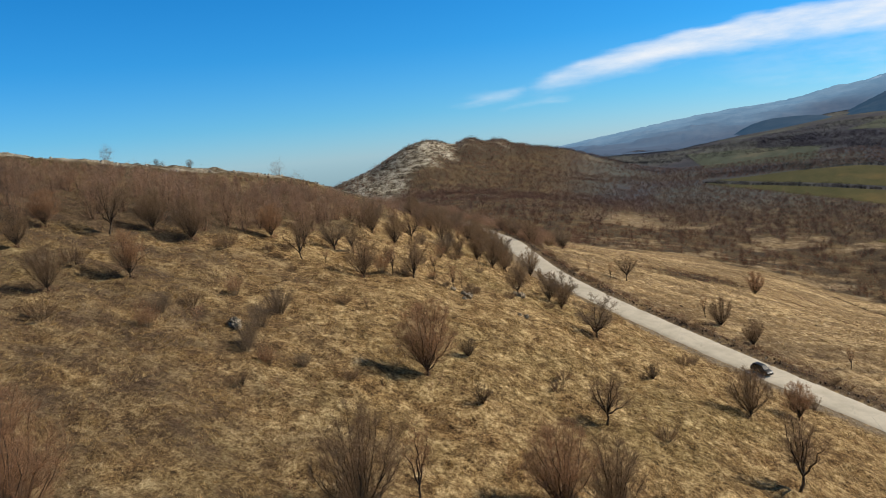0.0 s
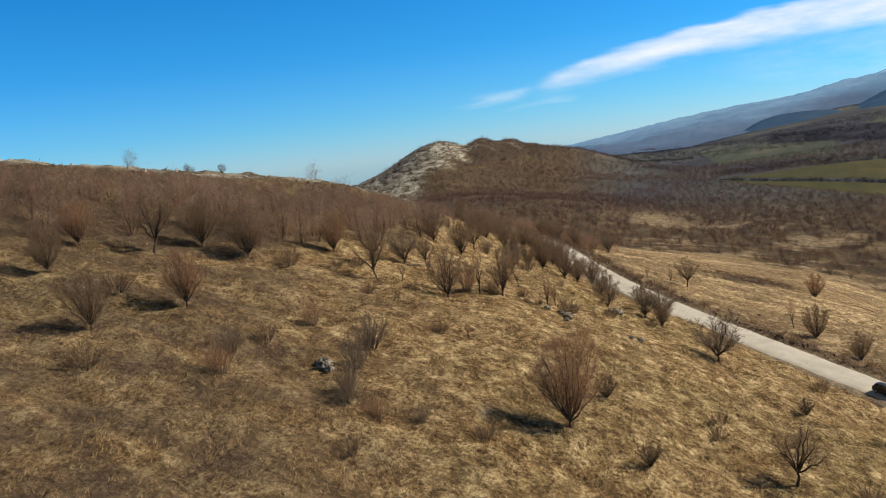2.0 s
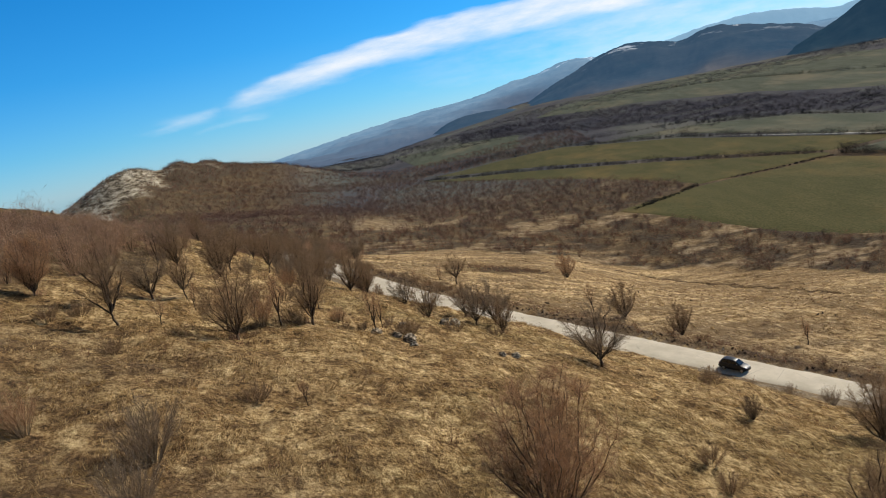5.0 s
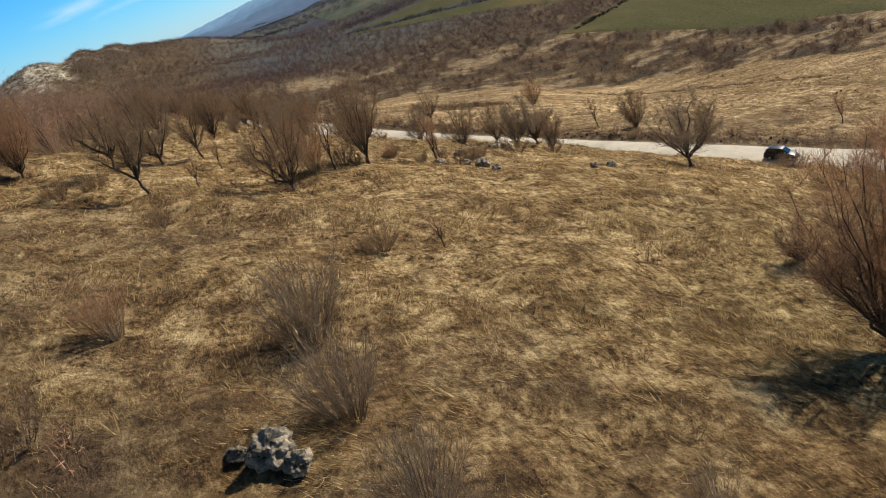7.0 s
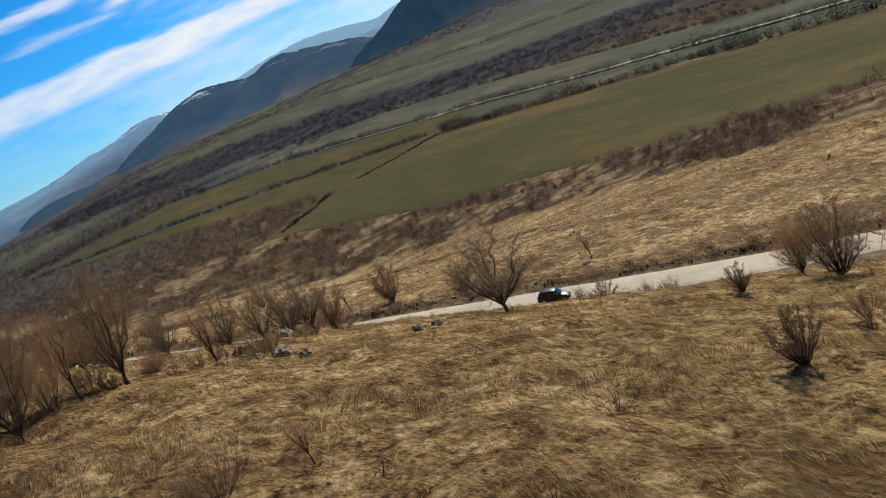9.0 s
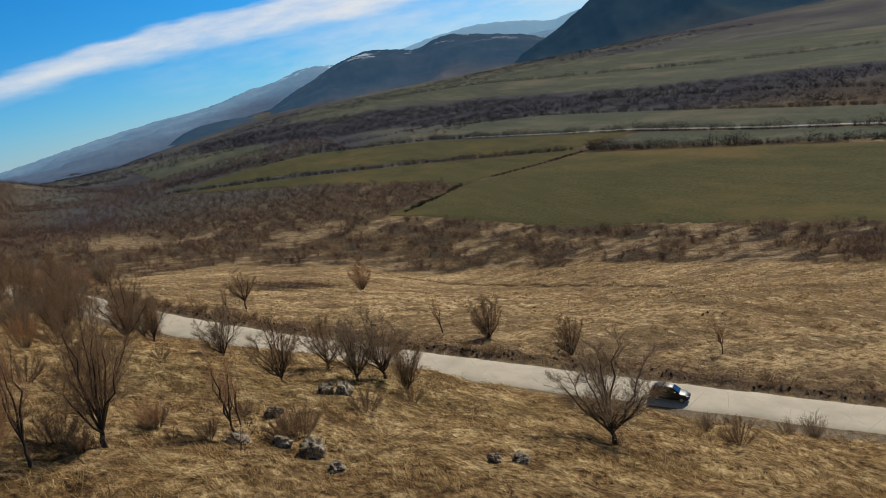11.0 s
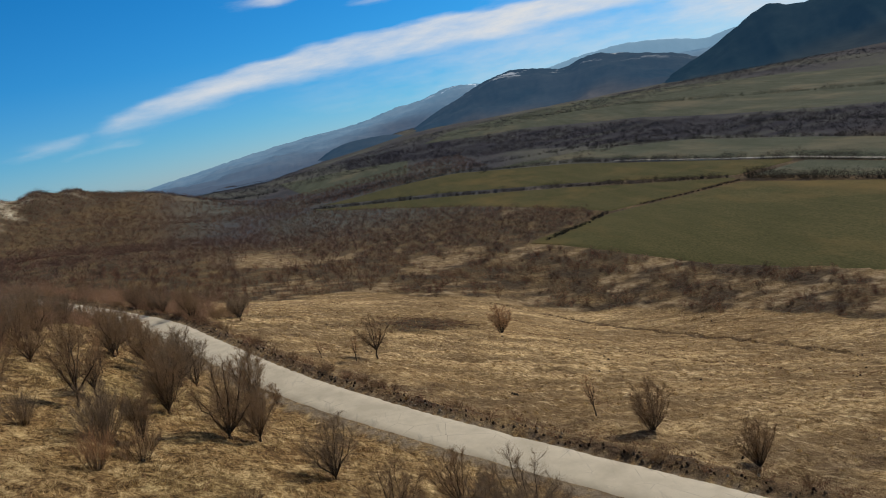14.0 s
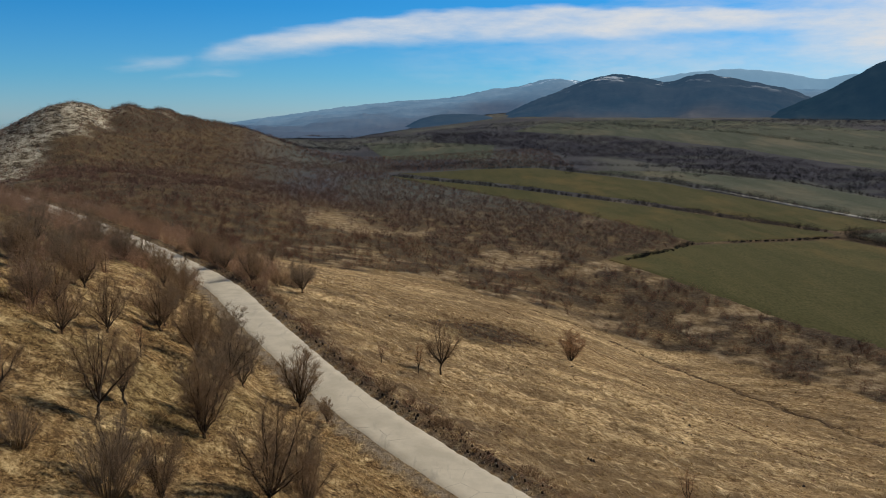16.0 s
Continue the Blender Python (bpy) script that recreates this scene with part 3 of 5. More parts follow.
def zones(x, y):
    """Shares of scrub litter, meadow, scree, gravel, bare soil and painted slope shade on the ground."""
    d, rz = road_offset(x, y)
    az = np.degrees(np.arctan2(x, np.maximum(y, 1)))
    r = np.hypot(x, y)
    wob = 10 * waves(x, y, 40, 11)
    right = sm(4, 9, d)
    meadow = right * sm(12, -8, y - edge_of_meadow(x) + wob * 0.6) * sm(152, 140, x + wob * 0.4)
    patch = sm(0.25, 0.8, waves(x, y, 33, 21)) * sm(150, 190, y) * sm(260, 230, y) * sm(40, 20, x) * meadow
    beyond = sm(-8, 12, y - edge_of_meadow(x) + wob) + sm(140, 155, x + wob * 0.3) * right
    wood = sm(-4, 4, wood_line(y) - x + wob * 0.35) * sm(-75, -45, y)
    scrub = np.clip(beyond * sm(180, 215, y + x * 0.3 + 60 * sm(130, 160, x)) + wood * 0.85, 0, 1)
    scrub = np.clip(scrub * (0.86 + 0.22 * waves(x, y, 26, 12)) + 0.7 * patch, 0, 1)
    rock = sm(-20.0, -21.5, az + 4.5 * sm(45, -5, land(x, y)) + 1.0 * waves(x, y, 90, 13)) * sm(620, 760, r) * sm(1330, 1240, r) * sm(-31, -28.5, az)
    rock = np.maximum(rock, 0.85 * sm(17, 9, below_crest(x, y) + 4 * waves(x, y, 15, 14)) * sm(-30, -10, below_crest(x, y)) * sm(-80, 0, y) * sm(112, 98, y))
    rock = np.maximum(rock, 0.3 * sm(25, 38, land(x, y)) * sm(1000, 1200, r) * sm(0.2, 0.7, waves(x, y, 70, 15)))
    gravel = sm(5.6, 4.2, np.abs(d + 0.5 + 0.5 * waves(x, y, 5, 16))) * sm(-3.0, -3.6, d) + sm(4.6, 3.6, np.abs(d)) * sm(3, 3.2, d)
    dirt_shade = sm(3.3, 4.2, d) * sm(10.5, 6.0, d + 1.2 * waves(x, y, 6, 17)) * (0.8 + 0.35 * waves(x, y, 9, 18))
    belt = in_belt(x, y)
    # grows with distance and brings in the haze-tinted plain colours
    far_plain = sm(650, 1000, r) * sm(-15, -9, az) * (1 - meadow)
    dirt_shade = np.maximum(dirt_shade, sm(5, 8, d) * sm(32, 12, d + 8 * waves(x, y, 25, 24)) * sm(0, 40, y) * (0.35 + 0.3 * waves(x, y, 12, 25)))
    scrub = np.maximum(scrub, sm(5, 22, land(x, y)) * sm(550, 650, r) * (1 - rock))
    # left part of the near slope: its dimmer light painted as darker ground
    dirt_shade = np.maximum(dirt_shade, 0.72 * sm(18, -20, x + wob + 0.5 * (y + 45)) * sm(0, -28, y) * (0.8 + 0.5 * waves(x, y, 7, 27)))
    # old ditch across the meadow, and the bramble hollow beside it
    dirt_shade = np.maximum(dirt_shade, 0.95 * sm(1.3, 0.5, np.abs(ditch(x, y))) * sm(150, 170, y) * sm(350, 335, y))
    hollow = bramble_hollow(x, y)
    scrub = np.maximum(scrub, hollow * (0.9 + 0.2 * waves(x, y, 8, 20)))
    meadow = meadow * (1 - hollow)
    scrub = np.maximum(scrub, 0.9 * belt)
    meadow = meadow * (1 - 0.95 * np.clip(scrub, 0, 1))
    glade = glades(x, y) * (1 - hollow) * (1 - belt)
    return [np.clip(z, 0, 1) for z in (scrub, meadow, rock, gravel, dirt_shade, far_plain, glade, belt * (0.85 + 0.35 * waves(x, y, 90, 29)))]


def in_belt(x, y):
    """The long belt of bare woods that crosses the plain."""
    lo = np.interp(y, [-200, 518, 816, 1052, 1246, 1421, 1509, 1671, 1718, 1800], [512, 484, 472, 440, 352, 297, 215, 128, 63, -40])
    hi = np.interp(y, [-200, 800, 1172, 1392, 1569, 1694, 1854, 1908, 2018, 2176, 2240], [760, 690, 609, 567, 534, 465, 386, 271, 154, 23, -40])
    edge = 14 * waves(x, y, 110, 30)
    return sm(0, 18, x - lo + edge) * sm(0, 25, hi - x + edge) * sm(2240, 2150, y)


def glades(x, y):
    """Where the scrub opens on pale grass: often on the valley floor, seldom on the wooded spur."""
    az, r = np.degrees(np.arctan2(x, np.maximum(y, 1))), np.hypot(x, y)
    v = 0.5 * waves(x, y * 0.55, 70, 22) + 0.35 * waves(x, y * 0.6, 26, 23) + 0.45 * waves(x, y * 0.7, 12, 26) * sm(560, 420, r)
    need = 0.24 + 0.95 * sm(-6, -16, az) + 0.35 * sm(500, 700, r) + 0.05 * sm(120, 150, x) * sm(520, 460, y)
    bare = sum(np.exp(-(((x - cx) / s) ** 2 + ((y - cy) / (2 * s)) ** 2)) for cx, cy, s in ((-219, 1361, 26), (-172, 1088, 15), (-82, 602, 22), (-62, 560, 16), (-290, 1490, 24)))
    return np.clip(sm(need - 0.14, need + 0.18, v) + bare, 0, 1)


def wood_line(y):
    """The lower edge of the hillside wood: it stands where x is less than this."""
    return herm([-60, -40, -20, 5, 30, 70, 110, 160, 205, 260], [-66, -50, -40, -31, -33, -42, -54, -66, -72, -112], np.clip(y, -60, 260))


gx = np.unique(np.r_[graded(-110, 130, 1.25, -560, 700, 1.03), graded(-560, 700, 40, -4300, 4300, 1.12)])
gy = np.unique(np.r_[graded(-110, 250, 1.4, -400, 1500, 1.022), graded(-400, 1500, 60, -2500, 4500, 1.12)])
gx, gy = gx[np.r_[True, np.diff(gx) > 1]], gy[np.r_[True, np.diff(gy) > 1]]
GX, GY = np.meshgrid(gx, gy, indexing="ij")
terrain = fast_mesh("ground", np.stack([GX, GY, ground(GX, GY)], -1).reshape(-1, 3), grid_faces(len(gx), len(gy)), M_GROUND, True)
for key, share in zip(("scrub", "meadow", "rock", "gravel", "dirt_shade", "plain", "glade", "belt"), zones(GX, GY)):
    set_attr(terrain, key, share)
tagged(terrain, "hillside and plain of dry tan winter grass", "ground", kind="structure")

# ---- road ----
ys = np.arange(-140, 310, 1.2)
rx, rz = herm(ROAD_Y, ROAD_X, ys), herm(ROAD_Y, ROAD_Z, ys)
sl = np.gradient(rx, ys)
nrm = np.stack([1 / np.sqrt(1 + sl**2), -sl / np.sqrt(1 + sl**2)], 1)
offs = np.array([-3.5, -3.05, -2.0, -1, 0, 1, 2.0, 3.05, 3.5])
crown = np.array([-0.15, 0, 0.03, 0.05, 0.06, 0.05, 0.03, 0, -0.15])
ragged = 0.16 * np.stack([waves(rx, ys, 7, 31), waves(rx, ys, 6, 32)], 1)
O = np.broadcast_to(offs, (len(ys), 9)).copy()
O[:, :2] += ragged[:, :1]
O[:, 7:] += ragged[:, 1:]
V = np.stack([rx[:, None] + nrm[:, :1] * O, ys[:, None] + nrm[:, 1:] * O, rz[:, None] + crown], -1)
road = fast_mesh("road", V.reshape(-1, 3), grid_faces(len(ys), 9), M_ROAD, True)
tagged(road, "pale worn asphalt country road", "road", kind="structure")

# ---- green fields of the plain ----
def resample(pts, n):
    p = np.array(pts, float)
    s = np.r_[0, np.cumsum(np.hypot(*np.diff(p, axis=0).T))]
    u = np.linspace(0, s[-1], n)
    return np.stack([np.interp(u, s, p[:, 0]), np.interp(u, s, p[:, 1])], 1)


def field(near, far, mat, label, lift=0.4):
    n = 90
    a, b = resample(near, n), resample(far, n)
    u = np.linspace(0, 1, 24)[None, :, None]
    g = a[:, None] * (1 - u) + b[:, None] * u
    rim = np.ones((n, 24)) * lift
    rim[[0, -1], :] = rim[:, [0, -1]] = -0.25
    z = ground(g[..., 0], g[..., 1]) + rim
    ob = fast_mesh("field", np.concatenate([g, z[..., None]], -1).reshape(-1, 3), grid_faces(n, 24), mat, True)
    ob.data.flip_normals()
    return tagged(ob, label, "field", kind="structure")


field([(100, 516), (134, 424), (152, 367), (180, 302), (197, 248), (205, 180), (212, 60), (220, -120)],
      [(102, 520), (178, 590), (209, 600), (294, 621), (330, 494), (352, 378), (372, 180), (390, -120)], M_FIELD, "wide green field of young winter wheat")
field([(-75, 1205), (60, 905), (112, 802), (167, 657), (178, 596), (209, 608), (297, 634)],
      [(-75, 1212), (-20, 1134), (108, 950), (208, 811), (300, 642)], M_FIELD, "green field between scrub and a hedgerow", 0.45)
field([(-70, 1267), (113, 991), (215, 841), (306, 656), (364, 673)],
      [(46, 1290), (148, 1278), (273, 1061), (337, 825), (371, 680)], M_FIELD, "green strip field between two hedgerows")
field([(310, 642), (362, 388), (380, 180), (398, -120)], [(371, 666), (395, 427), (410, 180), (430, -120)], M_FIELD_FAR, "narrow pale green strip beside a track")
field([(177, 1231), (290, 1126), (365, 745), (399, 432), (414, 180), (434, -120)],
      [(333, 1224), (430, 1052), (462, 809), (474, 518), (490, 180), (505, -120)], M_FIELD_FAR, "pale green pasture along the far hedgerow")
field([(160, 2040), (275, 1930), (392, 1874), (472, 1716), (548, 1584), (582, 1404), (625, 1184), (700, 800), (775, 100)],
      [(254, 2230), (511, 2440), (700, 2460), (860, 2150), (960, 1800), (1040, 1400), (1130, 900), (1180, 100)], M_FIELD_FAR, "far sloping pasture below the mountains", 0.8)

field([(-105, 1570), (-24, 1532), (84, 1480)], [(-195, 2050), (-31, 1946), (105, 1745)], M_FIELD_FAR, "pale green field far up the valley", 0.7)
TRACK = plain("pale_track", (0.42, 0.38, 0.32), 0.95, 0, 0.2, 0.2)
field([(300, 990), (345, 800), (374, 690), (400, 440), (416, 180), (434, -120)], [(305, 991), (350, 801), (379, 691), (405, 440), (421, 180), (439, -120)], TRACK, "pale gravel farm track beside a hedgerow", 0.6)


# ---- mountains and cloud ----
def mountain_range(name, az, el, r0, r1, mat, label, seed, snow_az, rough, near_left=0):
    """A range along the compass, with its skyline at the angles el over the eye."""
    a = np.arange(az[0], az[-1], 0.13)
    e = herm(az, el, a)
    u = np.linspace(0, 1.3, 34)
    A, U = np.meshgrid(np.radians(a), u, indexing="ij")
    R = (np.interp(a, [-6, 3], [near_left, r0])[:, None] if near_left else r0) * (1 - U) + r1 * U
    foot = land(R[:, :1] * np.sin(A), R[:, :1] * np.cos(A)) - (4 if near_left else 15)
    top = 38 + r1 * np.tan(np.radians(e))[:, None]
    prof = np.where(U <= 1, sm(0, 1.0, U) * 0.55 + 0.45 * U**1.5, 1 - 1.1 * (U - 1))
    X, Y = R * np.sin(A), R * np.cos(A)
    spurs = -1.6 * np.abs(waves(X, Y, 620, seed)) - 0.8 * np.abs(waves(X, Y, 260, seed + 1)) + 1.1
    small = 0.30 * waves(X, Y, 120, seed + 2) + 0.16 * waves(X, Y, 52, seed + 3) + 0.09 * waves(X, Y, 24, seed + 4)
    Z = foot + (top - foot) * prof + rough * (16 * spurs * np.sin(np.clip(U, 0, 1) ** 0.8 * math.pi) + 13 * small * sm(0.05, 0.5, U))
    if near_left:
        Z = np.maximum(Z, land(X, Y) + 2 + 2.5 * small)
    ob = fast_mesh(name, np.stack([X, Y, Z], -1).reshape(-1, 3), grid_faces(len(a), 34), mat, True)
    high = sm(0.75, 0.95, U) * sm(snow_az[0], snow_az[0] + 2, np.degrees(A)) * sm(snow_az[1], snow_az[1] - 2, np.degrees(A))
    set_attr(ob, "snow", high)
    set_attr(ob, "foot", sm(*((0.9, 0.15) if near_left else (0.42, 0.10)), U + 0.10 * waves(X, Y, 300, seed + 5)))
    return tagged(ob, label, "mountain", kind="structure")


# the emission colours hold the blue air haze, paler range by range
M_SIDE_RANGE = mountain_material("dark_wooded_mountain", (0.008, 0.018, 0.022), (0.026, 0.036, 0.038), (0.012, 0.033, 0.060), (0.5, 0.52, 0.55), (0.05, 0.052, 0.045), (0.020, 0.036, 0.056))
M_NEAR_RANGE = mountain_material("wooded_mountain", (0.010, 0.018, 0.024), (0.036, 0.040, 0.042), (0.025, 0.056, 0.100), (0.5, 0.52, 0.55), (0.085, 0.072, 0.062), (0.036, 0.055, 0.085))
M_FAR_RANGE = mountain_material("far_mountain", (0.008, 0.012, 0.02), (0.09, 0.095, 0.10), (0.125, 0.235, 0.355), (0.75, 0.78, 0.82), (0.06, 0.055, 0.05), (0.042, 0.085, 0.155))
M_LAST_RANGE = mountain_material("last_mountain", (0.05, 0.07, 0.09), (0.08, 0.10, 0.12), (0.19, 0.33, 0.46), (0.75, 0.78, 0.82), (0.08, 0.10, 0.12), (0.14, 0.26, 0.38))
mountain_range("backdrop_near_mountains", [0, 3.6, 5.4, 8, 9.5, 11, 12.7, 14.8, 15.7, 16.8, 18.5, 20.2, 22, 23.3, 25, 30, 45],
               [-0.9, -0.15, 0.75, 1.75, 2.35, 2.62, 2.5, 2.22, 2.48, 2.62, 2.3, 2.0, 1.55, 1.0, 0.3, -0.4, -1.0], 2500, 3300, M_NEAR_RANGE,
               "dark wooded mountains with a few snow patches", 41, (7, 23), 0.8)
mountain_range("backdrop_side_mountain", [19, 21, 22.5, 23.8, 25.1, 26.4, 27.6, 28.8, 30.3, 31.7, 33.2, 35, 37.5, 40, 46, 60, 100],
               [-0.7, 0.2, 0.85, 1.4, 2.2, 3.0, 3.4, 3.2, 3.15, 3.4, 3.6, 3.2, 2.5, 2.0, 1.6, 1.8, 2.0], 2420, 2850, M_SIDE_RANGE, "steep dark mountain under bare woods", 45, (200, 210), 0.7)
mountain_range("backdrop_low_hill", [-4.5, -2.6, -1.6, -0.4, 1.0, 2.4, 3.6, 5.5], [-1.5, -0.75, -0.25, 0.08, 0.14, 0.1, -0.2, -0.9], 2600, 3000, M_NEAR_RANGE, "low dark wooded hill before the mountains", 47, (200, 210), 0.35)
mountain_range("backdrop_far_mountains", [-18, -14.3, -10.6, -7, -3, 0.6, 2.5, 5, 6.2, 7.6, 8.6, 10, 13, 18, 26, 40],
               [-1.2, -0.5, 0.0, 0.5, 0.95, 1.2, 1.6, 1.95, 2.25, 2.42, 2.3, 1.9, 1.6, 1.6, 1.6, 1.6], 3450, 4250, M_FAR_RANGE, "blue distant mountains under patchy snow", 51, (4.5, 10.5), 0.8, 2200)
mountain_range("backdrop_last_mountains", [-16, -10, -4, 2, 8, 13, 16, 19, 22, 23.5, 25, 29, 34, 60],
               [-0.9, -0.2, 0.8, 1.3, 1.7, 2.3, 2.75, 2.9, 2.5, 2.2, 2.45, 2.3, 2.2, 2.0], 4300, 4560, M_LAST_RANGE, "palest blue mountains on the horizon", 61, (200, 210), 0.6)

ca, ce = np.arange(-60, 110, 0.4), np.arange(0.0, 16, 0.1)
CA, CE = np.meshgrid(ca, ce, indexing="ij")
wisp = 0.12 * waves(CA * 1.0, CE * 4, 5.0, 65) + 0.06 * waves(CA, CE * 5, 1.9, 66)
upper = herm([-60, -22, -15.3, -13, -9.6, -5.3, -1, 3, 7, 14, 21, 27, 40, 110], [3, 3.1, 4.35, 5.0, 5.85, 6.45, 6.9, 7.1, 7.2, 6.95, 6.7, 6.6, 7.2, 7.5], CA) + wisp
lower = herm([-60, -22, -14, -10, -6, 0, 5, 11, 17, 22, 35, 110], [2.4, 2.5, 3.4, 3.9, 4.55, 4.75, 4.8, 4.8, 5.0, 4.8, 4.4, 4.0], CA) + wisp
cover = sm(upper + 0.15, upper - 0.55, CE) * sm(lower - 0.75, lower + 0.75, CE) * sm(-16.4, -14.2, CA) * (0.62 + 0.38 * sm(-14, -4, CA))
# torn wisps at the band's thin end, a streak high over it, broken cloud and a veil towards the sun
thin = herm([-24, -20, -15], [2.3, 2.95, 3.6], np.clip(CA, -24, -15)) + wisp
cover = np.maximum(cover, 0.42 * np.exp(-((CE - thin) / 0.36) ** 2) * sm(-22, -19.5, CA) * sm(-15.5, -17, CA))
cover = np.maximum(cover, 0.35 * np.exp(-((CE - thin + 0.9) / 0.25) ** 2) * sm(-20, -17, CA) * sm(-12, -14, CA))
m2 = herm([-8, -3, 3, 9, 20], [9.95, 9.95, 10.6, 10.6, 10.0], np.clip(CA, -8, 20)) + wisp
cover = np.maximum(cover, 0.95 * sm(m2 + 0.55, m2 + 0.1, CE) * sm(m2 - 0.7, m2, CE) * sm(-7, -3, CA) * sm(9, 6, CA))
cover = np.maximum(cover, 0.6 * np.exp(-((CE - 8.9 - wisp) / 0.30) ** 2) * sm(0, 3, CA) * sm(11, 8, CA))
cover = np.maximum(cover, 0.95 * np.exp(-(np.abs(CE - 11.0 + 0.12 * CA) / 1.1) ** 2) * sm(6, 10, CA) * (0.75 + 0.4 * waves(CA, CE * 3, 4, 67)))
cover = np.maximum(cover, 0.62 * sm(0.0, 2.6, CE) * sm(6.5, 4.0, CE) * sm(-8, 16, CA))
cover = np.maximum(cover, 0.45 * sm(6.0, 7.0, CE) * sm(11.0, 8.0, CE) * sm(6, 16, CA))
cover = np.maximum(cover, 0.95 * sm(1.6, 3.4, CE) * sm(9.5, 6.5, CE) * sm(13, 27, CA))
Rr = 4700.0
cl = fast_mesh("backdrop_cloud", np.stack([Rr * np.sin(np.radians(CA)) * np.cos(np.radians(CE)), Rr * np.cos(np.radians(CA)) * np.cos(np.radians(CE)), 38 + Rr * np.sin(np.radians(CE))], -1).reshape(-1, 3),
               grid_faces(len(ca), len(ce)), cloud_material(), True)
set_attr(cl, "cover", cover)
cl.visible_shadow = False
tagged(cl, "long white bands of thin high cloud", "cloud", kind="structure")


# ---- trees and bushes ----
def unit(v):
    return v / (np.linalg.norm(v) + 1e-9)


def grow(seed, h, stems, lean, twigs, trunk=0.0, branches=4, reach=0.30, twig_len=(0.05, 0.12), thin=1.0, crook=0.012):
    """Limbs and twigs of a bare tree of height h with an egg-shaped crown; stems rise from the root or from a trunk's top."""
    g = np.random.RandomState(seed)
    lp, lq, l0, l1 = [], [], [], []
    bp_, bq_, b0_, b1_, hosts = [], [], [], [], []
    r_root = h * (0.015 if trunk else 0.0125) * thin
    bole = r_root * (1.5 if trunk > 0.1 else 2.3)
    base = np.array([0.0, 0, -0.15])
    if trunk:
        p = base
        for k in range(4):
            q = p + np.array([g.normal(0, 0.06) * h * trunk, g.normal(0, 0.06) * h * trunk, h * trunk / 4 + (0.15 if k == 0 else 0)])
            lp.append(p), lq.append(q), l0.append(bole * (1 - 0.1 * k)), l1.append(bole * (1 - 0.1 * (k + 1)))
            p = q
        base = p
    else:
        # the knotty stool from which the stems rise
        for k in range(3):
            az, up = g.uniform(0, 6.283), h * g.uniform(0.035, 0.07)
            lp.append(base), lq.append(np.array([math.cos(az) * 0.012 * h, math.sin(az) * 0.012 * h, up])), l0.append(r_root * 2.6), l1.append(r_root * 1.7)
    mid, half = np.array([0, 0, 0.54 * h]), np.array([0.6 * lean * h, 0.6 * lean * h, 0.46 * h])
    lumps = g.normal(0, 1, (5, 3))

    def inside(p, slack=1.0):
        """Draw a point in to the lumpy outline of the crown."""
        e = (p - mid) / half
        n = np.linalg.norm(e) + 1e-9
        room = slack * (1 + 0.10 * np.sin(lumps @ (e / n) * 3).sum() / 2)
        return p if n <= room else mid + (p - mid) * (room / n)

    for s in range(stems):
        az = 6.283 * s / stems + g.normal(0, 0.35)
        th = math.acos(1 - g.uniform(0.0, 1.22))
        tip = mid + half * np.array([math.cos(az) * math.sin(th), math.sin(az) * math.sin(th), math.cos(th)]) * g.uniform(0.64, 0.94)
        root = base + np.array([math.cos(az), math.sin(az), 0]) * (0.018 * h * g.uniform(0.2, 1) if not trunk else 0)
        bend = root + (tip - root) * np.array([g.uniform(0.45, 0.75), g.uniform(0.45, 0.75), g.uniform(0.4, 0.6)])
        p = root
        for k in range(6):
            u = (k + 1) / 6
            q = root * (1 - u) ** 2 + bend * 2 * u * (1 - u) + tip * u * u + g.normal(0, crook, 3) * h
            d = unit(q - p)
            ra, rb = r_root * (1 - k / 6.4), r_root * (1 - (k + 1) / 6.4)
            lp.append(p), lq.append(q), l0.append(ra), l1.append(rb)
            if k >= 2:
                hosts.append((p, q, d))
            if k >= 1:
                for b in range(branches):
                    side = g.normal(0, 1, 3) * [1, 1, 0.45] + np.array([q[0], q[1], 0]) / h
                    bd = unit(d * 0.6 + unit(side) * 0.95)
                    bp, bl = p + (q - p) * g.uniform(0.1, 1), h * reach * (1 - k / 9.5) * g.uniform(0.5, 1.15) / 3
                    for j in range(3):
                        bd = unit(bd + g.normal(0, 0.2, 3) + [0, 0, 0.10])
                        bq = inside(bp + bd * bl)
                        bp_.append(bp), bq_.append(bq), b0_.append(rb * 0.34 * (1 - j / 3.6)), b1_.append(rb * 0.34 * (1 - (j + 1) / 3.6))
                        hosts.append((bp, bq, bd))
                        bp = bq
            p = q
    hp, hq, hd = (np.array([x[i] for x in hosts]) for i in range(3))
    wt = np.clip(hq[:, 2] / h, 0.12, 1) ** 0.4
    pick = g.choice(len(hp), twigs, p=wt / wt.sum())
    a = hp[pick] + (hq[pick] - hp[pick]) * g.uniform(0, 1, (twigs, 1))
    d = hd[pick] * 0.7 + g.normal(0, 0.5, (twigs, 3)) + [0, 0, 0.3]
    d /= np.linalg.norm(d, axis=1)[:, None]
    b = a + d * h * g.uniform(*twig_len, (twigs, 1))
    over = np.linalg.norm((b - mid) / half, axis=1)[:, None]
    b = np.where(over > 1.04, mid + (b - mid) * (1.04 + 0.06 * g.normal(0, 1, (twigs, 1))) / over, b)
    main = limbs(lp, lq, np.clip(l0, 0.008, None), np.clip(l1, 0.006, None), 5)
    side = limbs(bp_, bq_, np.clip(b0_, 0.006, None), np.clip(b1_, 0.004, None), 3)
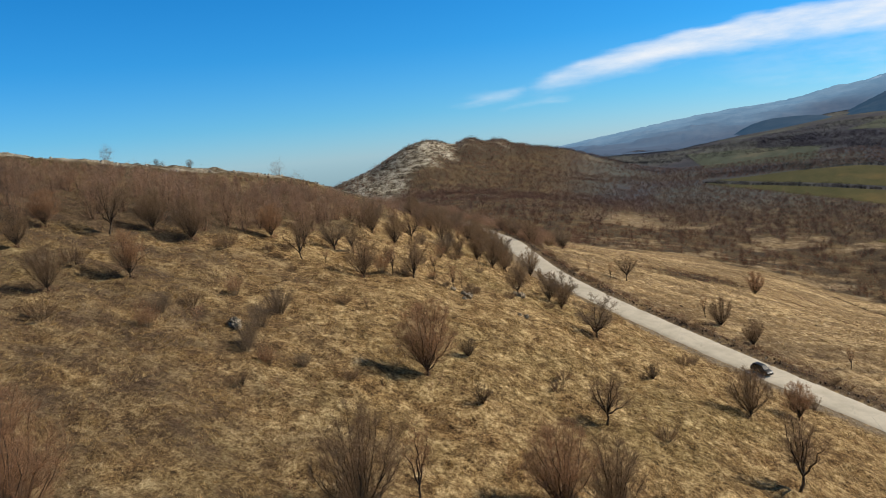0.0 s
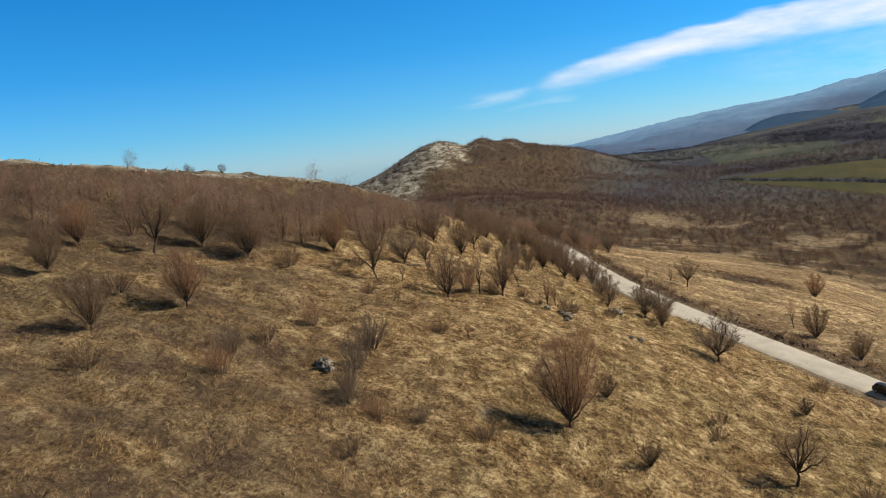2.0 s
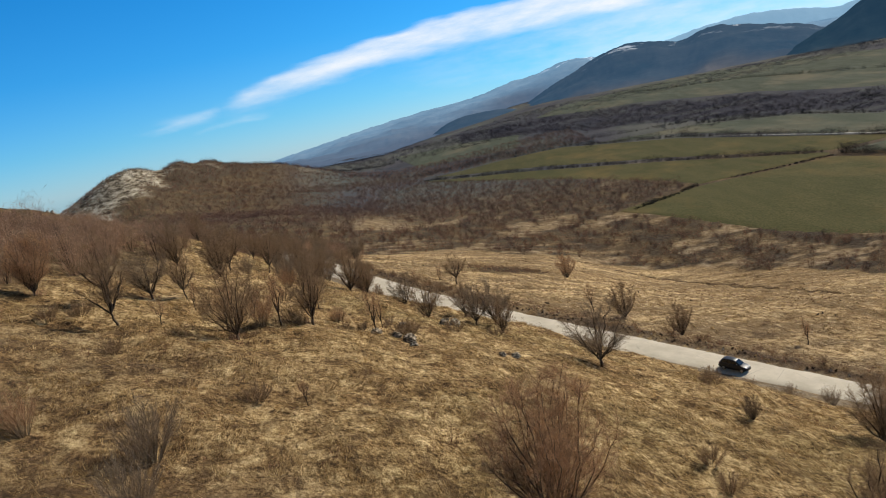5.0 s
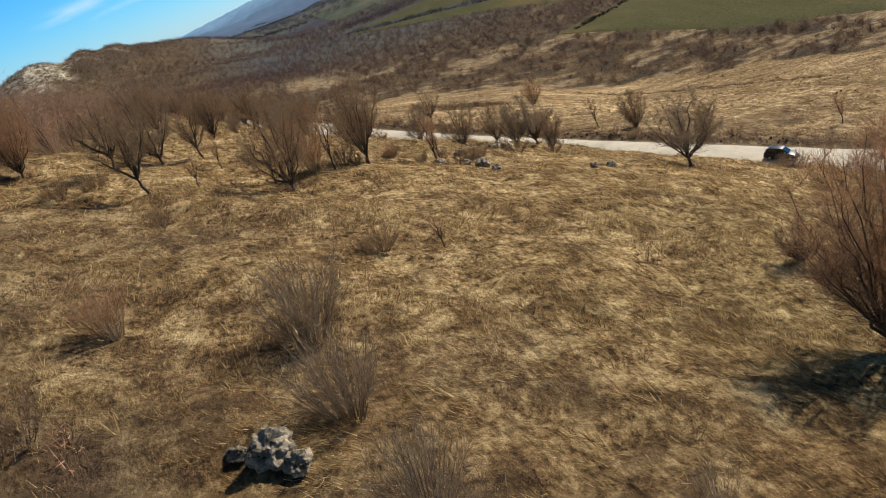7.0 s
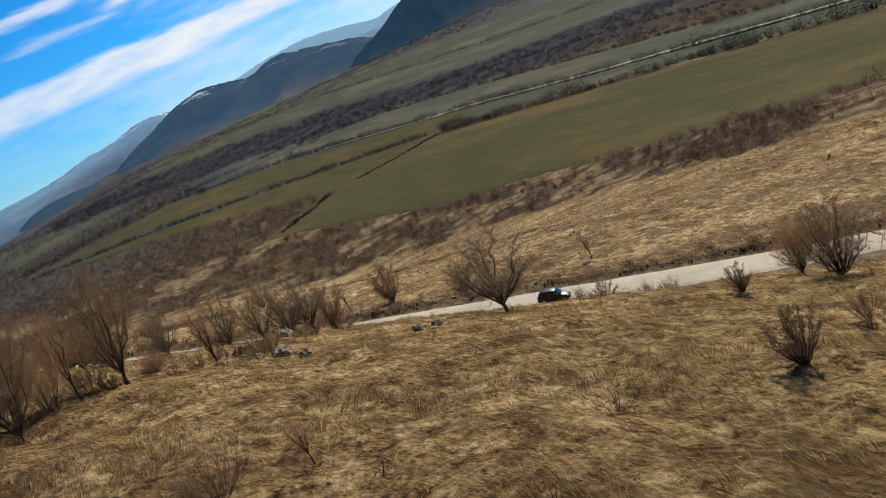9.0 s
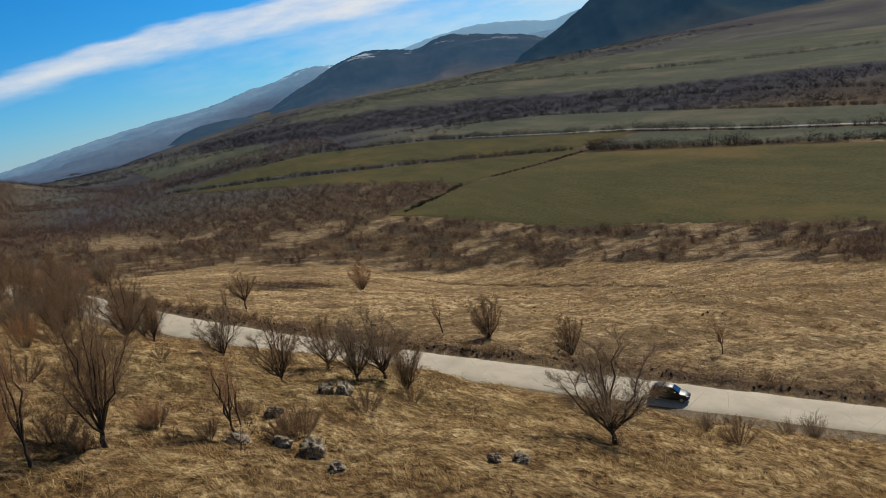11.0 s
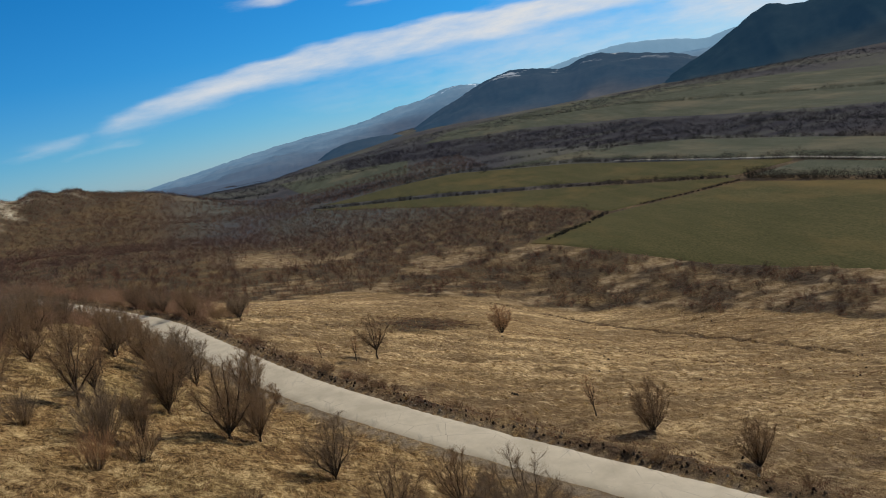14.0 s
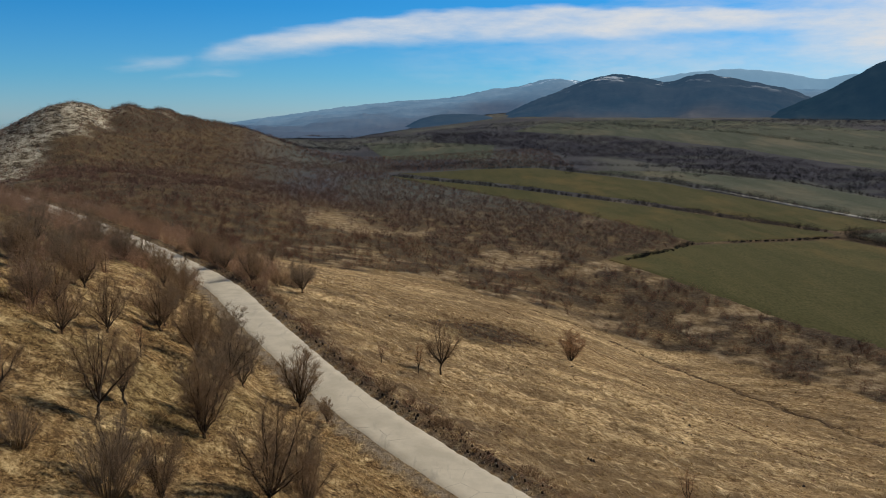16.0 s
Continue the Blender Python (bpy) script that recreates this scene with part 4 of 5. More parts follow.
    return joined([main, side]), slips(a, b, g.uniform(0.0022, 0.0048, twigs), g)


def plant(name, bark_shape, twig_shape, bark, twig, label, category, crown_name="crown"):
    """A tree at the origin: an empty with its limbs and its crown of twigs."""
    root = tagged(new(name), label, category)
    for part_name, shape, mat in (("trunk", bark_shape, bark), (crown_name, twig_shape, twig)):
        ob = fast_mesh(part_name, *shape, mat)
        ob.parent = root
    return root


def brush(seed, h, shoots, spread, twigs):
    """A thicket of upright shoots from one root, with side twigs."""
    g = np.random.RandomState(seed)
    az, rr = g.uniform(0, 6.283, shoots), np.sqrt(g.uniform(0, 1, shoots))
    p = np.stack([np.cos(az) * rr * spread * 0.25, np.sin(az) * rr * spread * 0.25, np.full(shoots, -0.1)], 1)
    q = np.stack([np.cos(az) * rr * spread, np.sin(az) * rr * spread, h * g.uniform(0.55, 1.0, shoots) * (1.05 - 0.35 * rr)], 1)
    k = g.randint(0, shoots, twigs)
    u = g.uniform(0.3, 1, (twigs, 1))
    a = p[k] + (q[k] - p[k]) * u
    d = (q[k] - p[k]) / np.linalg.norm(q[k] - p[k], axis=1)[:, None] + g.normal(0, 0.5, (twigs, 3))
    b = a + d * h * g.uniform(0.06, 0.17, (twigs, 1))
    return cones(p, q, g.uniform(0.007, 0.015, shoots)), slips(a, b, g.uniform(0.005, 0.010, twigs), g)


def low_bush(seed, h, twigs):
    """A low dense bush, wider than high."""
    g = np.random.RandomState(seed)
    n = 26
    az, rr = g.uniform(0, 6.283, n), np.sqrt(g.uniform(0, 1, n))
    p = np.stack([np.cos(az) * rr * 0.25 * h, np.sin(az) * rr * 0.25 * h, np.full(n, -0.1)], 1)
    q = np.stack([np.cos(az) * rr * 0.85 * h, np.sin(az) * rr * 0.75 * h, h * (1 - 0.55 * rr**2) * g.uniform(0.6, 0.95, n)], 1)
    k = g.randint(0, n, twigs)
    a = p[k] + (q[k] - p[k]) * g.uniform(0.25, 1, (twigs, 1))
    d = g.normal(0, 1, (twigs, 3)) + [0, 0, 0.7] + (q[k] - p[k]) / h
    b = a + d / np.linalg.norm(d, axis=1)[:, None] * h * g.uniform(0.10, 0.25, (twigs, 1))
    b[:, 2] = np.maximum(b[:, 2], 0.02)
    return cones(p, q, np.full(n, 0.016)), slips(a, b, g.uniform(0.006, 0.012, twigs), g)


H0 = 6.0
SPREADING = [plant("bare_tree", *grow(100 + i, H0, n, lean, 15000, trunk=0.05 + 0.012 * i, reach=0.29, twig_len=(0.05, 0.14), thin=0.72, crook=0.013), M_BARK, tw, "bare many-stemmed tree with fine brown twigs on dry grass", "tree")
             for i, (n, lean, tw) in enumerate([(16, 0.62, M_TWIG), (13, 0.80, M_TWIG_GREY), (14, 0.72, M_TWIG), (12, 0.86, M_TWIG), (15, 0.80, M_TWIG_GREY)])]
FULL = [plant("bare_tree", *grow(112 + i, H0, 26, lean, 19000, trunk=0.06, branches=3, reach=0.27, twig_len=(0.05, 0.15), thin=0.55), M_BARK, tw, "dense bare many-stemmed tree with fine brown twigs", "tree") for i, (lean, tw) in enumerate([(0.66, M_TWIG_RED), (0.74, M_TWIG)])]
TRUNKED = [plant("bare_tree", *grow(120 + i, H0, 9, 0.72, 10000, trunk=0.2), M_BARK, M_TWIG, "crooked bare tree with a single dark trunk", "tree") for i in range(3)]
SLENDER = [plant("sapling", *grow(140 + i, H0, 4, 0.34, 2600, trunk=0.2, reach=0.2, thin=0.7), M_BARK, M_TWIG_RED, "slender bare sapling with sparse reddish twigs", "sapling") for i in range(3)]
THICKET = [plant("shrub", *brush(160 + i, 3.0, 90, 1.55, 2300), M_TWIG_GREY, (M_TWIG_GREY, M_TWIG_RED, M_TWIG_GREY)[i], "upright thicket of bare grey and reddish shoots", "shrub") for i in range(3)]
LOW = [plant("bush", *low_bush(180 + i, 2.0, 2200), M_BARK, M_TWIG, "low dense leafless brown bush in the grass", "bush") for i in range(3)]
ROUND = [plant("bush", *grow(215, H0, 28, 1.0, 22000, branches=3, reach=0.18), M_BARK, M_TWIG_DARK, "round dense dark brown bush in dry grass", "bush")]
DENSE = [plant("shrub", *grow(200 + i, H0, 24, 0.74, 22000, branches=3, reach=0.2, thin=0.7), M_BARK, (M_TWIG, M_TWIG_RED)[i], "tall dense upright shrub with reddish twigs", "shrub") for i in range(2)]

used = set()


def set_out(kinds, size, spots, group, seed, grown=1.25):
    """Stand copies of the kinds at the spots (x, y, height)."""
    g = random.Random(seed)
    for i, (x, y, h) in enumerate(spots):
        src = kinds[i % len(kinds)]
        s = h * grown / size
        m = (pose(x, y, float(ground(x, y)), g.uniform(-3, 3), g.uniform(-5, 1), g.uniform(0, 360))
             @ Matrix.Diagonal((s * g.uniform(0.9, 1.08), s * g.uniform(0.9, 1.08), s, 1)))
        if src in used:
            ob = copy_thing(src, m @ Matrix.Diagonal([1 / v for v in src.scale] + [1]))
        else:
            used.add(src)
            src.matrix_basis = m
            ob = src
        tagged(ob, group=group)


SLOPE_TREES = [(12.3, -37.3, 9.0), (20.6, -69.7, 9.5), (31.8, -54.7, 8.5), (35.5, -51.9, 7.5), (5.5, -86.6, 10.5), (44.2, -0.2, 7.5), (50.3, 10.4, 6.3), (-26.9, -51.7, 5.2),
               (-26.3, -39.5, 6.3), (-33.9, -17.4, 7.0), (-46.2, -33.1, 5.5), (-40.2, -43.5, 5.0), (-31.0, -0.7, 6.1), (-40.1, -18.6, 6.4)]
ROADSIDE_TREES = [(7.5, 31.0, 4.5), (1.7, 30.5, 4.7), (6.0, 38.5, 4.2), (10.0, 32.4, 5.6), (10.8, 27.2, 4.0), (-2.8, 46.3, 4.6),
                  (-12.2, 56.8, 6.3), (-9.8, 57.0, 4.0), (20.6, 11.2, 6.2), (-18.5, 105.5, 7.0), (-70.1, 184.6, 6.3), (-55.8, 167.2, 6.0),
                  (-48.1, 154.6, 5.8), (-78.8, 191.0, 6.5), (-20.1, 68.3, 6.2)]
HILLSIDE_TREES = [(-11.8, -5.0, 5.6), (-6.8, 2.6, 5.6), (-23.4, 6.9, 4.6), (-25.2, 34.6, 5.2), (-35.6, 106.0, 4.5), (-34.6, 101.4, 5.4), (-27.9, 93.7, 5.7), (-23.4, 88.2, 6.8), (-17.2, 49.0, 4.0),
                  (-80.6, 165.9, 7.4), (-46.9, 109.2, 5.3), (-36.0, 78.2, 4.2), (-41.5, 84.3, 4.8), (-48.6, 96.5, 5.4), (-36.0, 47.0, 5.5), (-32.0, 38.0, 5.0)]
UPPER_TREES = [(-71.5, 200.5, 6.6), (-84.0, 215.5, 6.8), (-96.0, 230.5, 7.0), (-102.0, 240.0, 6.5), (-109.0, 245.5, 7.0), (-123.0, 260.5, 7.0), (-138.0, 275.5, 7.0), (-92.0, 221.0, 6.6),
               (-75.7, 199.3, 7.0), (-61.7, 181.1, 6.7), (-54.3, 174.7, 6.3), (-37.4, 217.3, 6.9), (-23.6, 96.8, 6.9), (-31.0, 104.4, 6.1), (-14.4, 101.0, 3.2), (-11.4, 63.0, 5.3), (-20.5, 50.0,
               4.4), (-41.4, 89.0, 5.4), (-45.0, 91.5, 4.8), (-53.5, 105.1, 5.0), (-64.2, 141.3, 6.0), (-62.0, 213.0, 6.7), (-59.1, 228.3, 7.2), (-66.0, 231.5, 7.2), (-56.6, 276.1, 7.2), (-95.3,
               274.1, 7.2), (-35.4, 87.3, 5.6), (-32.8, 124.8, 7.1), (-21.5, 74.5, 5.8), (-25.8, 99.6, 5.8), (-38.5, 118.0, 5.3), (-57.0, 128.0, 5.8), (-71.0, 160.0, 6.3)]
MEADOW_TREES = [(-43.2, 188.4, 7.0), (-34.2, 202.6, 7.0), (-45.7, 204.2, 6.6), (-52.0, 200.0, 6.0), (-58.0, 212.0, 6.5)]
set_out(FULL, H0, SLOPE_TREES, "bare trees on the near slope", 1, 1.03)
set_out(SPREADING[1:] + SPREADING[:1], H0, ROADSIDE_TREES, "bare trees above the road", 2)
set_out(SPREADING[2:] + SPREADING[:2], H0, HILLSIDE_TREES, "bare trees on the upper hillside", 3)
set_out(SPREADING[1:], H0, UPPER_TREES, "bare trees along the upper road", 10, 1.12)
set_out(SPREADING[3:], H0, MEADOW_TREES, "bare trees beside the meadow", 4)
set_out(TRUNKED, H0, [(50.2, -24.9, 7.4), (30.6, -30.5, 5.2), (-40.2, -27.5, 6.4), (-19.9, -9.4, 4.6), (-24.0, -1.9, 4.9), (-20.4, 8.2, 4.0), (-25.7, 66.4, 4.6), (-28.6, 50.5, 5.8),
                      (-13.5, 6.9, 3.0), (-25.7, 60.4, 6.0), (-0.4, 152.2, 7.6)], "crooked single trees", 5)
set_out(SLENDER, H0, [(22.7, -63.9, 6.5), (-9.2, -0.1, 4.8), (-17.7, -6.3, 2.4), (-13.4, -2.5, 4.6), (-1.3, 9.3, 2.9), (-18.2, 3.9, 2.6), (-2.5, -22.4, 2.0), (29.2, 94.8, 5.2), (60.1, 63.1, 4.8),
                      (-1.6, 6.6, 4.6), (8.6, 39.7, 3.4), (-9.0, 16.5, 3.8), (-31.1, 84.8, 3.9), (-4.4, 146.3, 4.6), (-10.8, 144.3, 3.4)], "saplings", 6)
set_out(THICKET, 3.0, [(-4.3, -46.8, 2.4), (-10.6, -1.3, 3.0), (-8.0, -35.0, 3.2), (-6.4, -41.2, 2.8), (-15.5, -33.2, 2.2), (41.6, 33.0, 1.6), (34.0, 23.6, 1.6), (-5.2, 6.2, 1.4),
                       (45.2, 28.7, 1.7), (52.6, 35.2, 2.4), (-18.0, 40.3, 2.7), (-19.5, 46.9, 3.6), (-26.1, 49.9, 2.5), (-14.5, -50.5, 2.6), (-16.5, -46.0, 2.2), (-3.5, -48.5, 2.2), (-0.5, -49.0, 1.8), (2.5, -47.0, 1.5)],
        "thickets of shoots", 7)
set_out(ROUND, H0, [(13.5, -27.6, 2.6), (31.5, -3.6, 2.4), (19.6, -40.2, 2.3)], "round dense bushes", 12, 1.0)
set_out(LOW, 2.0, [(7.8, -46.8, 1.6), (-22.3, -57.4, 2.4), (0.6, -55.6, 1.5), (-8.8, -34.2, 1.7), (-16.1, -40.9, 1.9), (23.6, -25.4, 1.5),
                   (36.5, -27.3, 2.1), (-28.5, -16.6, 2.6), (-32.1, -42.6, 2.8), (-5.7, -23.0, 1.6), (-17.9, -16.0, 1.4), (23.5, -21.4, 1.5), (-25.2, -10.2, 1.7), (-23.8, -7.7, 1.5), (5.8, 12.9, 1.6),
                   (1.6, 7.1, 1.9), (33.2, 17.6, 2.2), (-13.9, 20.8, 2.1), (-7.7, 1.9, 1.2), (-16.5, 45.1, 2.6), (-7.2, 34.4, 1.2), (-40.9, 208.2, 4.0),
                   (-8.8, 3.0, 1.9), (-5.1, 6.7, 1.2), (-2.8, 6.2, 1.1), (0.9, 7.2, 1.6), (10.0, 21.6, 1.5), (-1.0, 12.5, 1.0)], "low bushes", 8, 1.05)
set_out(DENSE, H0, [(33.8, 84.1, 6.4), (35.1, 226.3, 8.0), (41.4, 70.9, 5.2)], "dense upright shrubs", 9, 1.2)

# low bushes strung along the road's far verge
gv = random.Random(77)
verge = []
for k in range(64):
    yv = gv.uniform(2, 215)
    slope = float(herm(ROAD_Y, ROAD_X, yv + 1) - herm(ROAD_Y, ROAD_X, yv - 1)) / 2
    off = gv.uniform(5.0, 8.5) / math.sqrt(1 + slope**2)
    verge.append((float(herm(ROAD_Y, ROAD_X, yv)) + off, yv - slope * off, gv.uniform(0.7, 1.5)))
set_out(LOW, 2.0, verge, "low bushes on the road's far verge", 11)


# ---- woods, scrub, hedges and grass ----
def scatter(x0, x1, y0, y1, step, seed, keep):
    """Jittered spots on a square net, kept where keep(x, y) beats a throw of the dice."""
    g = np.random.RandomState(seed)
    x, y = np.meshgrid(np.arange(x0, x1, step), np.arange(y0, y1, step), indexing="ij")
    x, y = (x + g.uniform(-0.5, 0.5, x.shape) * step).ravel(), (y + g.uniform(-0.5, 0.5, y.shape) * step).ravel()
    k = g.uniform(0, 1, len(x)) < keep(x, y)
    return x[k], y[k], g


def thick(x, y, g, h, wide, n, r, far=False):
    """Many bare bushes in one mesh: each a few stems under an egg-shaped crown of n short twigs, h high and wide to each side."""
    m = len(x)
    stems = max(2, n // 7)
    root = np.stack([x, y, ground(x, y)], -1)[:, None]
    half = np.stack([wide, wide, h * 0.5], -1)[:, None] * g.uniform(0.85, 1.15, (m, 1, 3))
    mid = root + np.stack([0 * h, 0 * h, h * 0.52], -1)[:, None]
    e = g.normal(0, 1, (m, n, 3))
    e /= np.linalg.norm(e, axis=2)[..., None]
    e *= g.uniform(0.15, 1.0, (m, n, 1)) ** 0.45 * (1 + 0.18 * np.sin(e[..., :1] * 5 + x[:, None, None]) + 0.15 * np.sin(e[..., 1:2] * 6 + y[:, None, None]))
    b = mid + e * half
    d = e * [1, 1, 0.7] + [0, 0, 0.45] + g.normal(0, 0.75, (m, n, 3))
    d /= np.linalg.norm(d, axis=2)[..., None]
    a = b - d * h[:, None, None] * g.uniform(0.13, 0.30, (m, n, 1))
    a[:, :stems] = root + (b[:, :stems] - root) * [0.25, 0.25, 0] - [0, 0, 0.1]
    a[..., 2] = np.maximum(a[..., 2], root[..., 2] - 0.15)
    b[..., 2] = np.maximum(b[..., 2], root[..., 2] + 0.05 * h[:, None])
    rad = r * g.uniform(0.6, 1.3, (m, n))
    if far:
        return slips(a.reshape(-1, 3), b.reshape(-1, 3), rad.ravel(), g)
    return cones(a.reshape(-1, 3), b.reshape(-1, 3), rad.ravel())


def off_road(x, y, gap):
    d, _ = road_offset(x, y)
    return np.abs(d) > gap


# the wood that climbs the hillside, stunted towards its crest
x, y, g = scatter(-175, -20, -60, 215, 3.9, 71, lambda x, y: sm(-2, 6, wood_line(y) - x + 5 * waves(x, y, 22, 72)) * (0.86 - 0.45 * sm(0.2, 0.8, waves(x, y, 20, 73)))
                  * sm(14, 24, below_crest(x, y)) * off_road(x, y, 6))
h = np.minimum(g.uniform(4.8, 8.6, len(x)), np.maximum(0.8, (below_crest(x, y) - 17) / 6.4) * g.uniform(0.75, 1.1, len(x)))
wood = fast_mesh("woodland", *thick(x, y, g, h, h * g.uniform(0.40, 0.54, len(x)), 470, 0.0155, True), M_WOOD)
stem = np.repeat(np.stack([x, y, ground(x, y) - 0.1], 1), 4, 0) + np.c_[g.normal(0, 0.12, (4 * len(x), 2)), np.zeros(4 * len(x))]
tall = np.repeat(h, 4) * g.uniform(0.45, 0.8, 4 * len(x))
fork = stem + np.c_[g.normal(0, 0.16, (4 * len(x), 2)) * tall[:, None], tall]
tagged(fast_mesh("woodland_trunks", *cones(stem, fork, 0.011 * tall + 0.012), M_BARK), "dark thin trunks of the hillside wood", "trunks", kind="stuff")
tagged(wood, "dense leafless reddish-brown wood on the hillside", "woodland", kind="stuff")

# scrubby wood on both sides of the upper road
def roadside(x, y):
    d, _ = road_offset(x, np.minimum(y, 329))
    right = (d > 5.5) * sm(48, 30, d) * sm(168, 195, y) * sm(-34, -46, x)
    left = (d < -4.6) * sm(-30, -14, d) * sm(165, 200, y)
    loose = 0.10 * (d < -7) * sm(-30, -38, x) * sm(30, 60, y) * sm(0.1, 0.7, waves(x, y, 17, 76))
    return np.clip(0.8 * right * (0.75 + 0.5 * waves(x, y, 18, 75)) + 0.95 * left + loose, 0, 1) * (y < 330)


x, y, g = scatter(-190, -26, 30, 325, 3.6, 77, roadside)
h = g.uniform(3.2, 7.2, len(x))
verge_wood = fast_mesh("roadside_wood", *thick(x, y, g, h, h * g.uniform(0.36, 0.5, len(x)), 420, 0.016, True), M_WOOD)
tagged(verge_wood, "leafless brown young wood along the upper road", "woodland", kind="stuff")

# bushes on the rocky crest
x, y, g = scatter(-190, -55, 0, 130, 6.5, 74, lambda x, y: 0.16 * sm(8, 3, np.abs(below_crest(x, y) - 1)) * (y < 100))
h = g.uniform(0.8, 3.0, len(x))
crest = fast_mesh("crest_bushes", *thick(x, y, g, h, h * 0.55, 420, 0.02, True), M_TWIG_DARK)
tagged(crest, "scattered dark bushes on the stony crest", "bushes", kind="stuff")


def beyond_meadow(x, y):
    d, _ = road_offset(x, np.minimum(y, 330))
    return sm(-6, 14, y - edge_of_meadow(x) + 8 * waves(x, y, 40, 11)) + sm(141, 152, x) * (d > 0)


def in_fields(x, y):
    """True on the green fields."""
    near = np.interp(y, [-120, 60, 180, 248, 302, 367, 424, 516, 590, 640, 802, 905, 1205], [218, 210, 203, 195, 178, 150, 132, 99, 170, 172, 110, 58, -78])
    return (x > near) & (y < 1290)


# woods on the spur and scrub on the valley floor
def spur(x, y):
    az = np.degrees(np.arctan2(x, np.maximum(y, 1)))
    dens = 0.95 * (1 - 0.93 * glades(x, y)) + 0.12 * waves(x, y, 15, 83)
    bare = sm(-20.5, -22.0, az + 4.5 * sm(45, -5, land(x, y))) * sm(600, 720, np.hypot(x, y))
    return np.clip(dens, 0.05, 0.95) * beyond_meadow(x, y) * ~in_fields(x, y) * (1 - 0.93 * bare) * (off_road(x, y, 8) | (y > 300))


x, y, g = scatter(-330, 215, 60, 520, 5.6, 80, lambda x, y: spur(x, y) * np.clip(0.5 + 1.3 * waves(x, y, 24, 84), 0, 1))
h = g.uniform(2.6, 5.2, len(x)) * (1 + 0.35 * sm(0, 0.8, waves(x, y, 40, 79)))
copse = fast_mesh("valley_thickets", *thick(x, y, g, h, h * g.uniform(0.5, 0.72, len(x)), 200, 0.03, True), M_SCRUB)
tagged(copse, "rounded leafless brown and grey thickets in the valley", "thicket", kind="stuff")
x, y, g = scatter(-330, 215, 60, 520, 4.2, 81, lambda x, y: spur(x, y) * np.clip(0.5 + 1.2 * waves(x, y, 19, 82), 0.04, 1))
h = g.uniform(0.7, 2.0, len(x))
scrub = fast_mesh("valley_scrub", *thick(x, y, g, h, h * g.uniform(0.8, 1.3, len(x)), 44, 0.042, True), M_SCRUB)
tagged(scrub, "bare brown and grey scrub on the valley floor", "scrub", kind="stuff")
x, y, g = scatter(-620, 200, 520, 1620, 8.3, 85, spur)
h = g.uniform(2.4, 5.0, len(x)) * (1 + 0.6 * sm(0.0, 0.7, waves(x, y, 33, 78)))
far_scrub = fast_mesh("spur_woods", *thick(x, y, g, h, h * g.uniform(0.8, 1.3, len(x)), 66, 0.115, True), M_SPUR)
tagged(far_scrub, "leafless brown woods covering the far spur", "woodland", kind="stuff")
def belts(x, y):
    long = (0.8 + 0.6 * waves(x, y, 120, 87)) * in_belt(x, y)
    loose = sm(0.05, 0.5, waves(x * 0.5, y, 190, 88) + 0.5 * waves(x, y, 70, 89)) * sm(1250, 1350, y + 0.5 * x) * (x < 380) * sm(2100, 1900, y) * (((x + 20) / 160) ** 2 + ((y - 1720) / 300) ** 2 > 1)
    return np.clip(np.maximum(long, 0.9 * loose), 0, 1) * sm(-16, -11, np.degrees(np.arctan2(x, np.maximum(y, 1))))


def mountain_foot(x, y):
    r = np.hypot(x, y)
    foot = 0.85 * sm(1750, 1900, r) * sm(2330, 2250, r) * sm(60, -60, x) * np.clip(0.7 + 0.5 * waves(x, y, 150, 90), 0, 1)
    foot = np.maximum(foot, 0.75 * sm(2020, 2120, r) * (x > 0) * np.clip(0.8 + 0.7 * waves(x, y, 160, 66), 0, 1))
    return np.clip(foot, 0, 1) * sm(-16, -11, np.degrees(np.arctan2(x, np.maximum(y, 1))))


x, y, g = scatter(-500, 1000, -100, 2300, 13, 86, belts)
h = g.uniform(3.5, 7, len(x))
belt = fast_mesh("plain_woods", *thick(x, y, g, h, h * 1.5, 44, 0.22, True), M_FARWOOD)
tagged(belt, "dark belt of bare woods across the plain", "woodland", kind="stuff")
# the mountain foot takes the more strongly hazed twig colour
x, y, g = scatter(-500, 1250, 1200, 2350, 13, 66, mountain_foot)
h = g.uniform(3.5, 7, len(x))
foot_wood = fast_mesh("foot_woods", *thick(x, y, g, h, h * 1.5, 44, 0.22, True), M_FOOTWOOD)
tagged(foot_wood, "bare woods at the foot of the mountains, greyed by painted haze", "woodland", kind="stuff")


def hedge(pts, gap, tall, seed, label):
    tall *= 1.6
    p = resample(pts, max(2, int(sum(math.dist(a, b) for a, b in zip(pts, pts[1:])) / (0.6 * gap))))
    g = np.random.RandomState(seed)
    p = p[g.uniform(0, 1, len(p)) < 0.8 + 0.25 * waves(p[:, 0], p[:, 1], 90, seed)]
    x, y = p[:, 0] + g.normal(0, 1.2, len(p)), p[:, 1] + g.normal(0, 1.2, len(p))
    h = tall * g.uniform(0.6, 1.25, len(p)) * (1 + 0.4 * waves(x, y, 60, seed + 1))
    ob = fast_mesh("hedgerow", *thick(x, y, g, np.maximum(h, 0.8), np.maximum(h, 1) * 0.7, 84, 0.105, True), M_HEDGE)
    tagged(ob, label, "hedge", kind="stuff")


